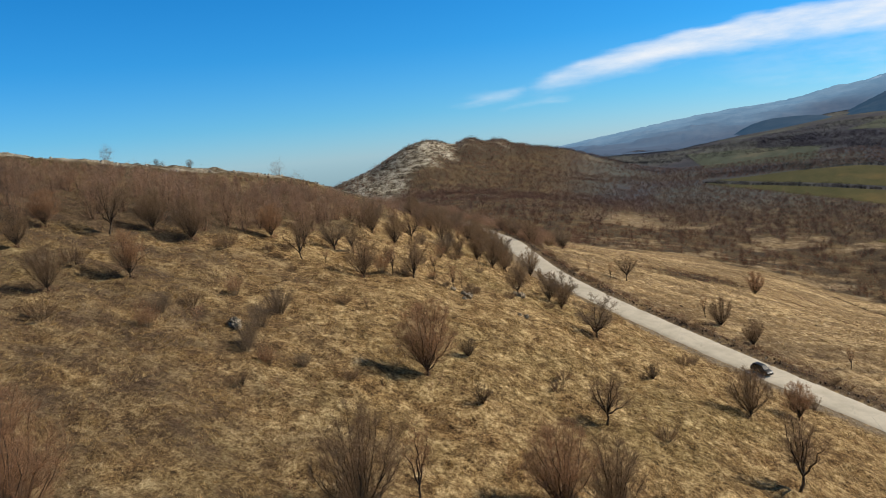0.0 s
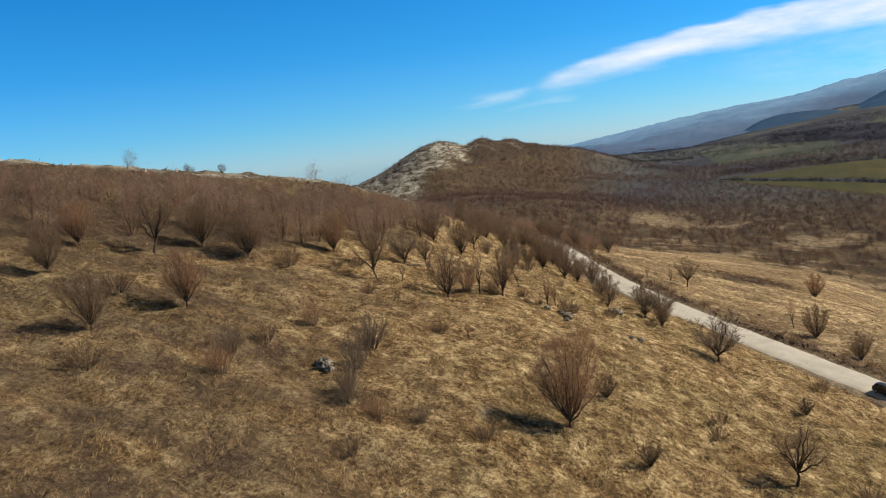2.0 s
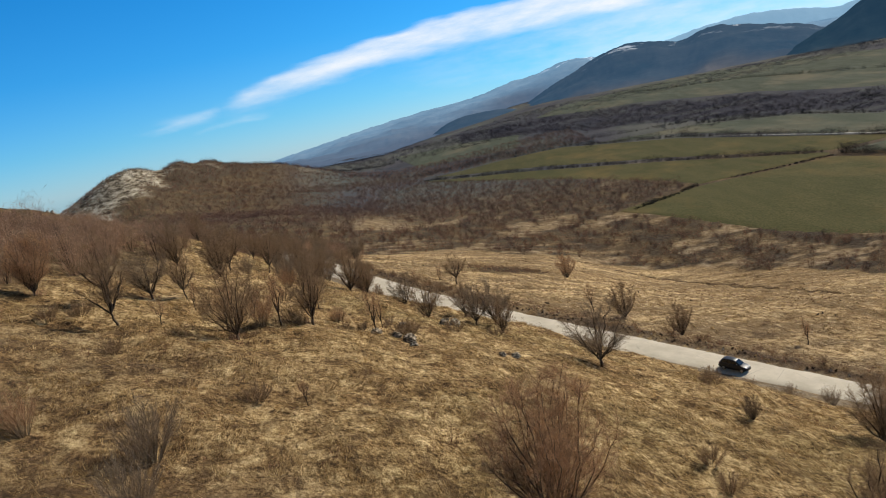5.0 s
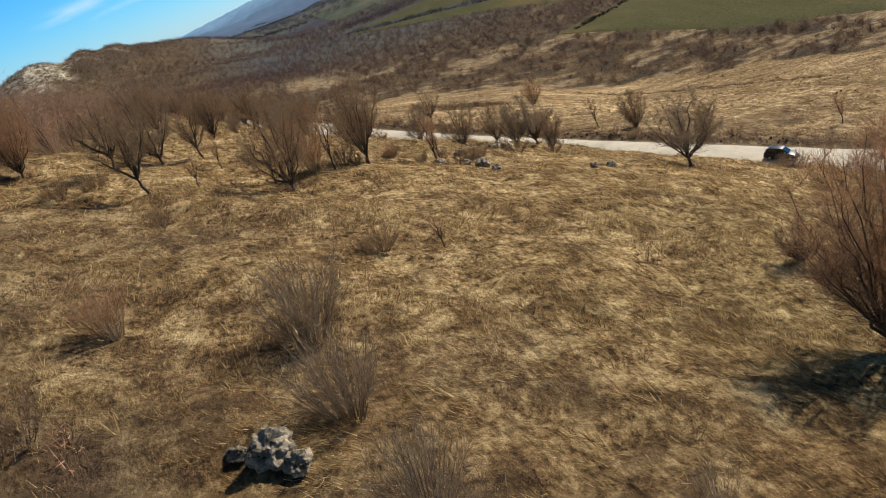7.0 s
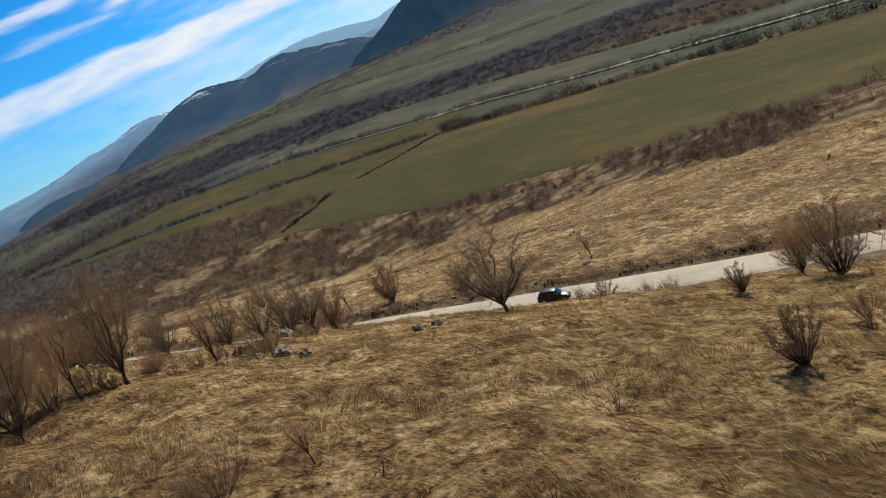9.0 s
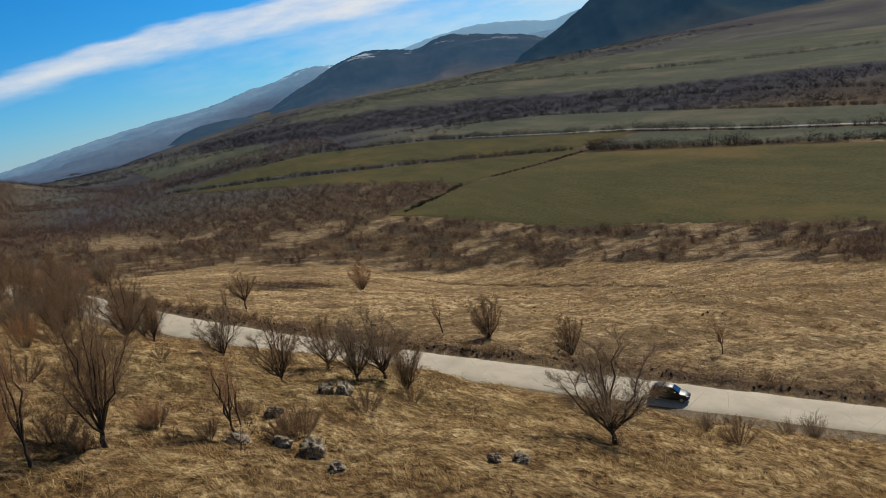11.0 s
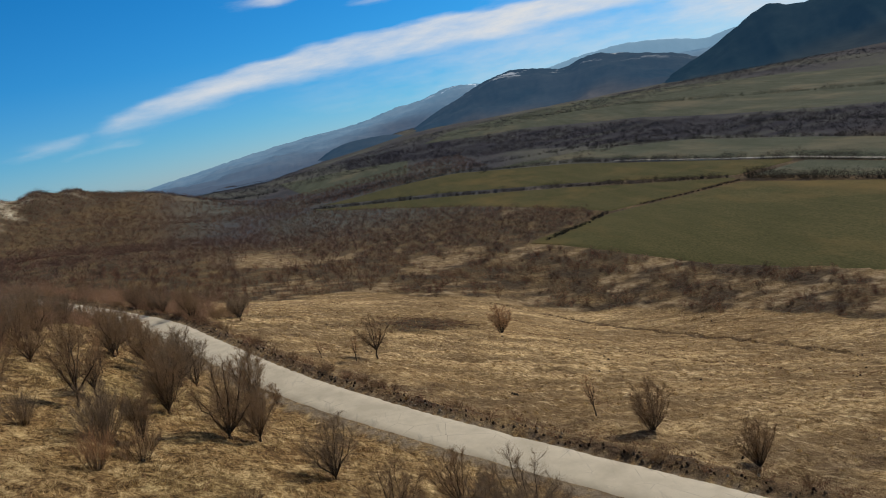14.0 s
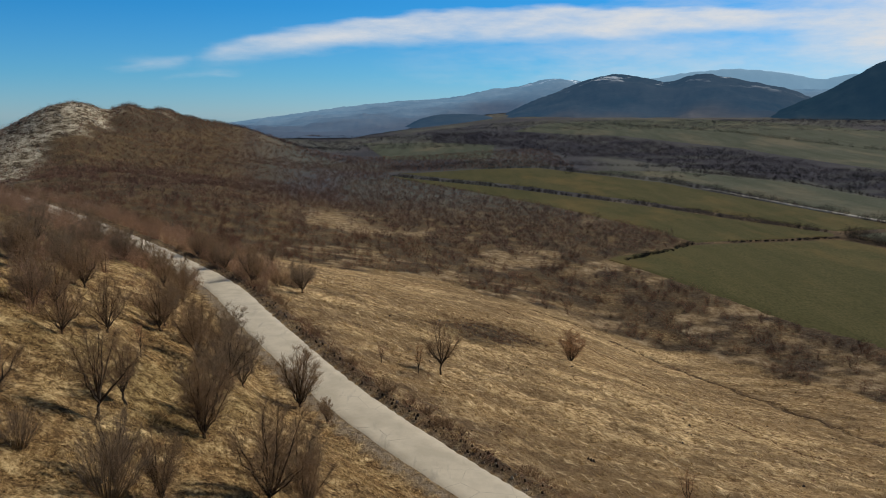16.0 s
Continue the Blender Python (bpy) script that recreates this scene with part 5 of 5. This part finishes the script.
hedge([(-75, 1216), (-20, 1138), (108, 954), (208, 815), (296, 652)], 3.5, 3.2, 91, "dark leafless hedgerow between green fields")
hedge([(303, 632), (330, 504), (358, 383), (376, 180), (392, -120)], 3.0, 4.5, 92, "tall dark hedgerow of bare trees")
hedge([(206, 602), (250, 612), (294, 624)], 2.0, 0.9, 93, "low ditch-side hedge across the green field")
hedge([(60, 1286), (150, 1276), (280, 1064), (350, 790), (372, 672), (398, 430), (414, 180), (432, -120)], 4.5, 4.5, 94, "broken hedgerow with tall bare trees")
hedge([(112, 512), (150, 556), (172, 590)], 2.0, 1.5, 95, "dark scrub edge of the green field")
hedge([(520, 260), (566, 700), (540, 1120)], 7, 3, 96, "line of bare trees far across the plain")
hedge([(130, 1345), (330, 1290), (480, 1130)], 7, 3, 99, "dark hedgerow between far pastures")
hedge([(420, 2180), (640, 1900), (760, 1500), (840, 1100), (900, 700)], 9, 5, 97, "line of bare trees below the mountains")
hedge([(430, -120), (474, 518), (462, 809), (430, 1056), (340, 1226)], 5, 4, 98, "dark edge of the wood belt")


# bent tufts of dry grass on the near slope and the verges
def tufts(x, y, g, blades, length, r):
    m = len(x)
    z = ground(x, y) - 0.03
    comb = 2.4 + 1.3 * waves(x, y, 11, 101) + 0.6 * waves(x, y, 37, 102)
    az = comb[:, None] + g.normal(0, 0.6, (m, blades))
    el = g.uniform(0.25, 0.95, (m, blades))
    ln = length[:, None] * g.uniform(0.6, 1.2, (m, blades))
    a = np.stack([x[:, None] + g.normal(0, 0.13, (m, blades)), y[:, None] + g.normal(0, 0.13, (m, blades)), np.repeat(z[:, None], blades, 1)], -1)
    b = a + np.stack([np.cos(az) * np.cos(el), np.sin(az) * np.cos(el), np.sin(el)], -1) * ln[..., None]
    return slips(a.reshape(-1, 3), b.reshape(-1, 3), (r * g.uniform(0.6, 1.3, (m, blades))).ravel(), g)


def near_slope(x, y):
    d, _ = road_offset(x, y)
    return np.clip(0.46 + 0.5 * waves(x, y, 9, 103) + 0.55 * waves(x, y, 2.7, 99), 0.04, 1) * (d < -4.5) * sm(-6, 4, x - wood_line(y)) * sm(165, 60, y)


x, y, g = scatter(-62, 70, -100, 120, 0.66, 104, near_slope)
grass = fast_mesh("grass_tufts", *tufts(x, y, g, 15, g.uniform(0.28, 0.72, len(x)) * (1 + 0.25 * waves(x, y, 6, 100)), 0.014), M_BLADE)
tagged(grass, "matted tufts of dry straw-coloured grass", "grass", kind="stuff")


x, y, g = scatter(-24, 40, -76, 6, 0.47, 161, lambda x, y: near_slope(x, y) * np.clip(0.5 + 0.7 * waves(x, y, 2.2, 162), 0.05, 1))
turf = fast_mesh("short_grass", *tufts(x, y, g, 16, g.uniform(0.18, 0.46, len(x)), 0.010), M_BLADE)
tagged(turf, "short matted straw-coloured turf between the tufts", "grass", kind="stuff")


def meadow_tuft(x, y):
    d, _ = road_offset(x, y)
    return np.clip(0.42 + 0.5 * waves(0.87 * x + 0.5 * y, 0.22 * (0.5 * x - 0.87 * y), 5, 105), 0.03, 1) * (d > 4.5) * (y < edge_of_meadow(x))


x, y, g = scatter(-60, 150, 20, 300, 1.9, 106, meadow_tuft)
mtufts = fast_mesh("meadow_tufts", *tufts(x, y, g, 12, g.uniform(0.35, 0.8, len(x)), 0.03), M_BLADE)
tagged(mtufts, "scattered tufts of pale dry meadow grass", "grass", kind="stuff")


# small dead weeds and seedlings among the grass, thicker along the road's far verge
def weeds(x, y):
    d, _ = road_offset(x, y)
    return (0.10 * (d < -4) * sm(-6, 4, x - wood_line(y)) + 0.85 * (d > 4.2) * sm(11, 6, d + 2 * waves(x, y, 12, 107)) + 0.10 * (d > 9) * (y < edge_of_meadow(x)) * sm(-0.1, 0.6, waves(x, y, 33, 21))
            + 0.02 * (d > 9)) * (y < 300)


x, y, g = scatter(-62, 150, -100, 290, 1.7, 108, weeds)
h = g.uniform(0.25, 0.95, len(x))
d, _ = road_offset(x, y)
h = h * np.where(d > 4, 1 + 0.9 * sm(-0.1, 0.6, waves(x, y, 16, 109)) * sm(11, 8, d), 1.0)
weed = fast_mesh("dead_weeds", *thick(x, y, g, h, h * 0.8, 40, 0.016, True), M_SCRUB)
tagged(weed, "brown dead weeds and seedlings along the verge", "weeds", kind="stuff")

# clumps of low bramble along the far verge, in the hollow and at the meadow's edge
def brambles(x, y):
    d, _ = road_offset(x, y)
    verge = (d > 4.6) * sm(12, 7, d + 3 * waves(x, y, 15, 121)) * sm(-0.9, 0.1, waves(x, y, 19, 122))
    stray = 0.05 * (d > 8) * (y < edge_of_meadow(x)) * sm(0.1, 0.7, waves(x, y, 28, 123))
    slope = 0.06 * (d < -6) * sm(-4, 4, x - wood_line(y)) * sm(-0.1, 0.7, waves(x, y, 21, 124))
    return (0.95 * verge * sm(-40, 0, y) + 0.5 * bramble_hollow(x, y) + stray) * (y < 330) + slope * (y < 150)


x, y, g = scatter(-90, 150, -95, 330, 1.7, 125, brambles)
d, _ = road_offset(x, y)
h = g.uniform(0.5, 1.5, len(x)) * np.where((d > 4) & (d < 11), 1.35, 1.0)
bramble = fast_mesh("brambles", *thick(x, y, g, h, h * g.uniform(0.8, 1.3, len(x)), 70, 0.02, True), M_SCRUB)
tagged(bramble, "low brown bramble clumps in dry grass", "brambles", kind="stuff")

# molehills and clods in the mown grass
x, y, g = scatter(-10, 135, 60, 330, 9.0, 151, lambda x, y: 0.24 * (road_offset(x, y)[0] > 12) * (y < edge_of_meadow(x) - 6) * sm(-0.3, 0.5, waves(x, y, 45, 152)))
x, y = np.repeat(x, 3) + g.normal(0, 0.5, 3 * len(x)), np.repeat(y, 3) + g.normal(0, 0.5, 3 * len(y))
w = g.uniform(0.10, 0.34, len(x))
base = np.stack([x, y, ground(x, y) - 0.1], 1)
clods = fast_mesh("molehills", *limbs(base, base + np.stack([0.1 * w, 0.1 * w, 0.15 + 0.75 * w], 1), w, 0.3 * w, 7), plain("turned_earth", (0.05, 0.035, 0.022), 1.0, 0, 0.4, 6.0))
tagged(clods, "small dark molehills in the mown meadow", "molehills", kind="stuff")

# clods and broken stone along the road's far edge
x, y, g = scatter(-75, 150, -30, 215, 0.8, 155, lambda x, y: 0.55 * sm(3.7, 4.1, road_offset(x, y)[0]) * sm(6.8, 4.6, road_offset(x, y)[0] + 0.9 * waves(x, y, 6, 156)))
w = g.uniform(0.07, 0.26, len(x))
base = np.stack([x, y, ground(x, y) - 0.06], 1)
rubble = fast_mesh("verge_clods", *limbs(base, base + np.stack([0.3 * w * g.normal(0, 1, len(x)), 0.3 * w * g.normal(0, 1, len(x)), 0.10 + 0.8 * w], 1), w, 0.45 * w, 5), varied("verge_earth", [(0.0, (0.03, 0.021, 0.014)), (0.7, (0.10, 0.072, 0.048)), (1.0, (0.42, 0.36, 0.28))]))
tagged(rubble, "dark clods and broken stone along the road's edge", "rubble", kind="stuff")

# sedge along the old ditch and the terrace lines of the meadow
def sedge(pts, seed, tall):
    p = resample(pts, int(sum(math.dist(a, b) for a, b in zip(pts, pts[1:])) / 0.55))
    g = np.random.RandomState(seed)
    x, y = p[:, 0] + 1.2 * waves(p[:, 0], p[:, 1], 24, seed) + g.normal(0, 0.25, len(p)), p[:, 1] + g.normal(0, 0.3, len(p))
    h = tall * g.uniform(0.5, 1.2, len(p))
    return thick(x, y, g, h, h * 1.0, 46, 0.034, True)


lines = [sedge([(37, 341), (66, 328), (88, 283), (98, 235), (103, 191), (104, 160)], 131, 0.75), sedge([(-20, 330), (20, 318), (48, 290), (58, 262)], 132, 0.35),
         sedge([(60, 190), (72, 150), (84, 118)], 133, 0.35), sedge([(-5, 262), (22, 252), (44, 236), (60, 205)], 134, 0.35)]
tagged(fast_mesh("ditch_sedge", *lines[0], M_TWIG_DARK), "dark line of dead sedge in the old ditch", "sedge", kind="stuff")
tagged(fast_mesh("sedge", *joined(lines[1:]), M_SCRUB), "low dead sedge along the old meadow terraces", "sedge", kind="stuff")

# dead grass and bramble round the feet of the trees
g = np.random.RandomState(141)
feet = np.array([(a, b) for a, b, _ in SLOPE_TREES + ROADSIDE_TREES + HILLSIDE_TREES + UPPER_TREES + MEADOW_TREES])
feet = np.repeat(feet, 7, 0) + g.normal(0, 0.55, (len(feet) * 7, 2))
h = g.uniform(0.35, 1.0, len(feet))
skirt = fast_mesh("undergrowth", *thick(feet[:, 0], feet[:, 1], g, h, h * 0.8, 60, 0.014, True), M_SCRUB)
tagged(skirt, "dark tangled undergrowth at the feet of trees", "undergrowth", kind="stuff")


# ---- stones ----
def part(name, bm, material, parent, label=""):
    me = bpy.data.meshes.new(name)
    bm.to_mesh(me)
    bm.free()
    me.materials.append(material)
    ob = new(name, me)
    ob.parent = parent
    if label:
        ob["label"] = label
    return ob


def stone_material():
    m = bpy.data.materials.new("weathered_limestone")
    t, b = nodes_of(m)
    # the blackest tone paints shaded holes and crevices into the stone colour
    c = ramp(t, noise_node(t, 1.6, 8, 0.75), [(0.39, (0.014, 0.011, 0.008)), (0.44, (0.14, 0.114, 0.078)), (0.53, (0.31, 0.25, 0.17)), (0.66, (0.60, 0.495, 0.345))])
    c = mix(t, ramp(t, noise_node(t, 5.0, 6, 0.7), [(0.57, (0, 0, 0)), (0.68, (0.75, 0.75, 0.75))]), c, (0.07, 0.055, 0.035))
    t.links.new(c, b.inputs["Base Color"])
    b.inputs["Roughness"].default_value = 0.95
    bump(t, b, noise_node(t, 3.0, 9, 0.75), 0.6, 0.12)
    return m


M_ROCK = stone_material()


def boulder(x, y, size, seed, label, sunk=0.2):
    bm = bmesh.new()
    bmesh.ops.create_icosphere(bm, subdivisions=4, radius=1)
    off = Vector((seed * 7.3, seed * 3.1, seed))
    for v in bm.verts:
        p = v.co.copy()
        n = noise.noise(p * 1.2 + off) * 0.5 + noise.noise(p * 2.9 + off) * 0.26 + noise.noise(p * 7 + off) * 0.12
        cell = 0.45 * noise.cell(p * 1.9 + off)
        v.co = Vector(p * (1 + n + 0.10 * cell)) * 0.8
        v.co.x, v.co.y, v.co.z = v.co.x * size[0] / 2, v.co.y * size[1] / 2, v.co.z * size[2] / 2
    me = bpy.data.meshes.new("boulder")
    bm.to_mesh(me)
    bm.free()
    me.materials.append(M_ROCK)
    ob = new("boulder", me)
    ob.matrix_world = pose(x, y, float(ground(x, y)) + size[2] * (0.40 - sunk), 0, 0, seed * 47 % 360)
    return tagged(ob, label, "rock", group="limestone boulders")


for i, (x, y, size) in enumerate([(-8.3, -43.5, (2.1, 1.7, 1.7)), (-7.6, -44.0, (1.4, 1.2, 1.1)), (-9.4, -43.0, (1.0, 0.8, 0.6)), (4.2, 21.1, (2.0, 1.5, 1.5)), (5.4, 20.9, (2.4, 1.8, 1.9)), (-1.5, 5.8, (2.6, 1.6, 1.0)), (0.6, 5.2, (1.8, 1.3, 0.9)),
                                  (1.9, 3.9, (2.0, 1.7, 1.6)), (11.8, 2.6, (1.6, 1.2, 0.9)), (10.6, 3.0, (1.2, 1.0, 0.8)), (0.5, 11.6, (1.7, 1.1, 1.1)), (2.6, 0.2, (1.4, 1.1, 0.8)), (-1.0, 231.0, (1.5, 1.0, 0.9)), (1.2, 234.5, (1.2, 1.0, 0.7)), (5.6, 237.5, (1.3, 0.9, 0.7))]):
    boulder(x, y, [0.8 * v for v in size], i + 1, "weathered grey-white limestone boulder in dry grass")

# pale rubble on the stony crest
x, y, g = scatter(-190, -60, 0, 130, 2.6, 111, lambda x, y: 0.75 * sm(-14, -6, below_crest(x, y)) * sm(16, 8, below_crest(x, y)) * (y < 105) * np.clip(0.6 + 0.7 * waves(x, y, 12, 14), 0.05, 1))
s = g.uniform(0.15, 0.7, len(x)) ** 1.2
rub = fast_mesh("crest_rubble", *limbs(np.stack([x, y, ground(x, y) - 0.2], 1), np.stack([x + g.normal(0, 0.3, len(x)), y + g.normal(0, 0.3, len(x)), ground(x, y) + s * 0.7], 1), s * 0.9, s * 0.4, 5), M_STONE)
tagged(rub, "pale limestone rubble along the crest", "rubble", kind="stuff")
# scree on the bare flank of the hill
def flank(x, y):
    az, r = np.degrees(np.arctan2(x, np.maximum(y, 1))), np.hypot(x, y)
    return 0.8 * sm(-20.3, -21.6, az + 4.5 * sm(45, -5, land(x, y)) + waves(x, y, 90, 13)) * sm(650, 760, r) * sm(1330, 1250, r) * sm(-31, -28.5, az) * np.clip(0.5 + 0.9 * waves(x, y, 30, 114), 0, 1)


x, y, g = scatter(-720, -250, 600, 1300, 5.6, 113, flank)
s = g.uniform(0.45, 1.5, len(x))
scree = fast_mesh("hill_scree", *limbs(np.stack([x, y, ground(x, y) - 0.8], 1), np.stack([x, y, ground(x, y) + s * 0.5], 1), s * 1.0, s * 0.5, 6), M_STONE)
tagged(scree, "white limestone outcrops on the hill's bare flank", "rubble", kind="stuff")
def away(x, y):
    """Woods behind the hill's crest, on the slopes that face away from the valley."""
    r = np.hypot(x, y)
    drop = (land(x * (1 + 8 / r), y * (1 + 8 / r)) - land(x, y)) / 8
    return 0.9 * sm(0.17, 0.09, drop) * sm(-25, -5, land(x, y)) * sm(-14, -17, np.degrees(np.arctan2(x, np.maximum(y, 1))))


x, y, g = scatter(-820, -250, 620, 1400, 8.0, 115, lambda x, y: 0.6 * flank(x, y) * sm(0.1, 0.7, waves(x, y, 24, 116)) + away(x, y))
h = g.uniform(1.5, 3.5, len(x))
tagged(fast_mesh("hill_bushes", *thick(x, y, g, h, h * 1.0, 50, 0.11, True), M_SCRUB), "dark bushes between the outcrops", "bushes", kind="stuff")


# ---- the car on the road ----
M_PAINT = plain("black_paint", (0.012, 0.012, 0.013), 0.42, 0.0, 0.1, 2.0)
M_GLASS = plain("dark_glass", (0.010, 0.012, 0.014), 0.05, 0.0, 0.1, 2.0)
M_RUBBER = plain("rubber", (0.015, 0.015, 0.015), 0.85, 0, 0.2, 8.0)
M_ALLOY = plain("alloy", (0.45, 0.45, 0.46), 0.35, 0.9, 0.1, 5.0)
M_LAMP = plain("lamp_glass", (0.75, 0.76, 0.78), 0.08, 0.0, 0.05, 5.0)
M_RED = plain("red_lamp", (0.35, 0.01, 0.01), 0.15, 0.0, 0.1, 5.0)
M_TRIM = plain("black_plastic", (0.02, 0.02, 0.02), 0.6, 0, 0.2, 8.0)


def loft(rings, cap=True):
    bm = bmesh.new()
    vs = [[bm.verts.new(p) for p in ring] for ring in rings]
    n = len(rings[0])
    for a, b in zip(vs, vs[1:]):
        for i in range(n):
            bm.faces.new((a[i], a[(i + 1) % n], b[(i + 1) % n], b[i]))
    if cap:
        bm.faces.new(vs[0][::-1])
        bm.faces.new(vs[-1])
    bmesh.ops.recalc_face_normals(bm, faces=bm.faces)
    return bm


def soften(ob, width, segments=2):
    m = ob.modifiers.new("rounded", "BEVEL")
    m.width, m.segments, m.limit_method = width, segments, "ANGLE"
    for f in ob.data.polygons:
        f.use_smooth = True


def slab(points, thick, axis=1):
    """A thin pane from a polygon in (x, y, z), pushed out sideways."""
    bm = bmesh.new()
    d = Vector((0, thick, 0)) if axis == 1 else Vector((thick, 0, 0))
    lo = [bm.verts.new(p) for p in points]
    hi = [bm.verts.new(Vector(p) + d) for p in points]
    bm.faces.new(lo[::-1])
    bm.faces.new(hi)
    for i in range(len(lo)):
        j = (i + 1) % len(lo)
        bm.faces.new((lo[i], lo[j], hi[j], hi[i]))
    bmesh.ops.recalc_face_normals(bm, faces=bm.faces)
    return bm


def disc(r, depth, x, y, z, seg=20):
    bm = bmesh.new()
    bmesh.ops.create_cone(bm, cap_ends=True, segments=seg, radius1=r, radius2=r, depth=depth, matrix=pose(x, y, z, 90, 0, 0))
    return bm


def car():
    """A dark five-door hatchback, nose towards +x, on z = 0."""
    root = tagged(new("car"), "black five-door hatchback car driving on the pale road", "car")
    # lower body: stations along the length with low edge, shoulder and half-width
    rings = []
    for x, lo, hi, w in [(-1.98, 0.42, 0.86, 0.70), (-1.86, 0.30, 0.96, 0.80), (-1.3, 0.24, 0.98, 0.85), (0, 0.22, 0.96, 0.86), (0.95, 0.24, 0.93, 0.85), (1.55, 0.27, 0.82, 0.81), (1.88, 0.32, 0.70, 0.72), (2.0, 0.40, 0.60, 0.60)]:
        rings.append([(x, -w * 0.94, lo), (x, -w, lo + 0.18), (x, -w, hi - 0.16), (x, -w * 0.90, hi), (x, w * 0.90, hi), (x, w, hi - 0.16), (x, w, lo + 0.18), (x, w * 0.94, lo)])
    body = part("body", loft(rings), M_PAINT, root)
    soften(body, 0.05)
    # cabin and roof
    rings = []
    for x, hi, w in [(-1.80, 0.98, 0.66), (-1.55, 1.36, 0.60), (-1.2, 1.45, 0.60), (-0.3, 1.49, 0.61), (0.25, 1.44, 0.60), (0.98, 0.95, 0.68)]:
        rings.append([(x, -0.76, 0.90), (x, -w, hi - 0.05), (x, -w * 0.86, hi), (x, w * 0.86, hi), (x, w, hi - 0.05), (x, 0.76, 0.90)])
    cabin = part("cabin", loft(rings), M_PAINT, root)
    soften(cabin, 0.04)
    for s in (-1, 1):
        y = lambda z: s * (0.775 - (z - 0.90) * 0.30)
        for pts in ([(-1.52, 0.99), (-1.42, 1.33), (-1.0, 1.37), (-0.98, 0.99)], [(-0.92, 0.99), (-0.92, 1.38), (-0.28, 1.41), (-0.22, 0.99)], [(-0.15, 0.99), (-0.2, 1.41), (0.24, 1.36), (0.74, 0.99)]):
            part("side_window", slab([(a, y(b), b) for a, b in pts], s * 0.02), M_GLASS, root, "dark tinted side window")
        part("wing_mirror", slab([(0.55, s * 0.80, 0.98), (0.55, s * 0.80, 1.10), (0.68, s * 0.80, 1.08), (0.68, s * 0.80, 0.98)], s * 0.18), M_TRIM, root)
        part("headlight", slab([(1.72, s * 0.74, 0.60), (1.72, s * 0.74, 0.76), (1.90, s * 0.62, 0.71), (1.97, s * 0.56, 0.58)], -s * 0.16), M_LAMP, root, "bright glass headlight")
        part("tail_light", slab([(-1.96, s * 0.70, 0.66), (-1.99, s * 0.70, 0.92), (-1.86, s * 0.80, 0.94), (-1.84, s * 0.80, 0.66)], -s * 0.10), M_RED, root, "red tail light")
        part("side_strip", slab([(-1.2, s * 0.862, 0.52), (-1.2, s * 0.862, 0.58), (1.1, s * 0.862, 0.58), (1.1, s * 0.862, 0.52)], s * 0.012), M_TRIM, root)
        for hx in (-0.62, 0.15):
            part("door_handle", slab([(hx, s * 0.852, 0.80), (hx, s * 0.852, 0.84), (hx + 0.2, s * 0.852, 0.84), (hx + 0.2, s * 0.852, 0.80)], s * 0.03), M_TRIM, root)
    part("windscreen", slab([(0.33, -0.54, 1.42), (0.98, -0.64, 0.99), (0.98, 0.64, 0.99), (0.33, 0.54, 1.42)], 0.03, 0), M_GLASS, root, "dark sloping windscreen")
    part("rear_window", slab([(-1.63, -0.52, 1.32), (-1.80, -0.60, 1.02), (-1.80, 0.60, 1.02), (-1.63, 0.52, 1.32)], -0.03, 0), M_GLASS, root, "dark rear window")
    part("front_bumper", slab([(1.98, -0.62, 0.34), (1.98, 0.62, 0.34), (1.98, 0.62, 0.48), (1.98, -0.62, 0.48)], 0.05, 0), M_TRIM, root)
    part("rear_bumper", slab([(-1.97, -0.68, 0.36), (-1.97, 0.68, 0.36), (-1.97, 0.68, 0.54), (-1.97, -0.68, 0.54)], -0.06, 0), M_TRIM, root)
    part("grille", slab([(1.965, -0.45, 0.52), (1.965, 0.45, 0.52), (1.95, 0.42, 0.60), (1.95, -0.42, 0.60)], 0.03, 0), M_TRIM, root)
    for wx in (-1.22, 1.28):
        for s in (-1, 1):
            wheel = part("wheel", disc(0.12, 0.20, wx, s * 0.76, 0.30, 12), M_TRIM, root)
            tyre = part("tyre", disc(0.30, 0.19, wx, s * 0.77, 0.30, 28), M_RUBBER, wheel, "black rubber tyre")
            soften(tyre, 0.03)
            part("rim", disc(0.20, 0.03, wx, s * 0.862, 0.30, 20), M_ALLOY, wheel, "silver wheel rim")
    return root


def on_road(y, off):
    """A spot off metres right of the road's middle, with the road's height and heading there."""
    x, z = float(herm(ROAD_Y, ROAD_X, y)), float(herm(ROAD_Y, ROAD_Z, y))
    s = float(herm(ROAD_Y, ROAD_X, y + 1) - herm(ROAD_Y, ROAD_X, y - 1)) / 2
    c = 1 / math.sqrt(1 + s * s)
    climb = float(herm(ROAD_Y, ROAD_Z, y + 1) - herm(ROAD_Y, ROAD_Z, y - 1)) / 2 * c
    return x + c * off, y - s * c * off, z, math.degrees(math.atan2(-1, -s)), math.degrees(math.atan(climb))


CAR_Y = 49.4
cx, cy, cz, heading, climb = on_road(CAR_Y, -1.4)
car().matrix_world = Matrix.Translation((cx, cy, cz + 0.05)) @ Euler((0, 0, radians(heading))).to_matrix().to_4x4() @ Euler((0, radians(climb), 0)).to_matrix().to_4x4() @ Matrix.Diagonal((1.1, 1.06, 1.14, 1))
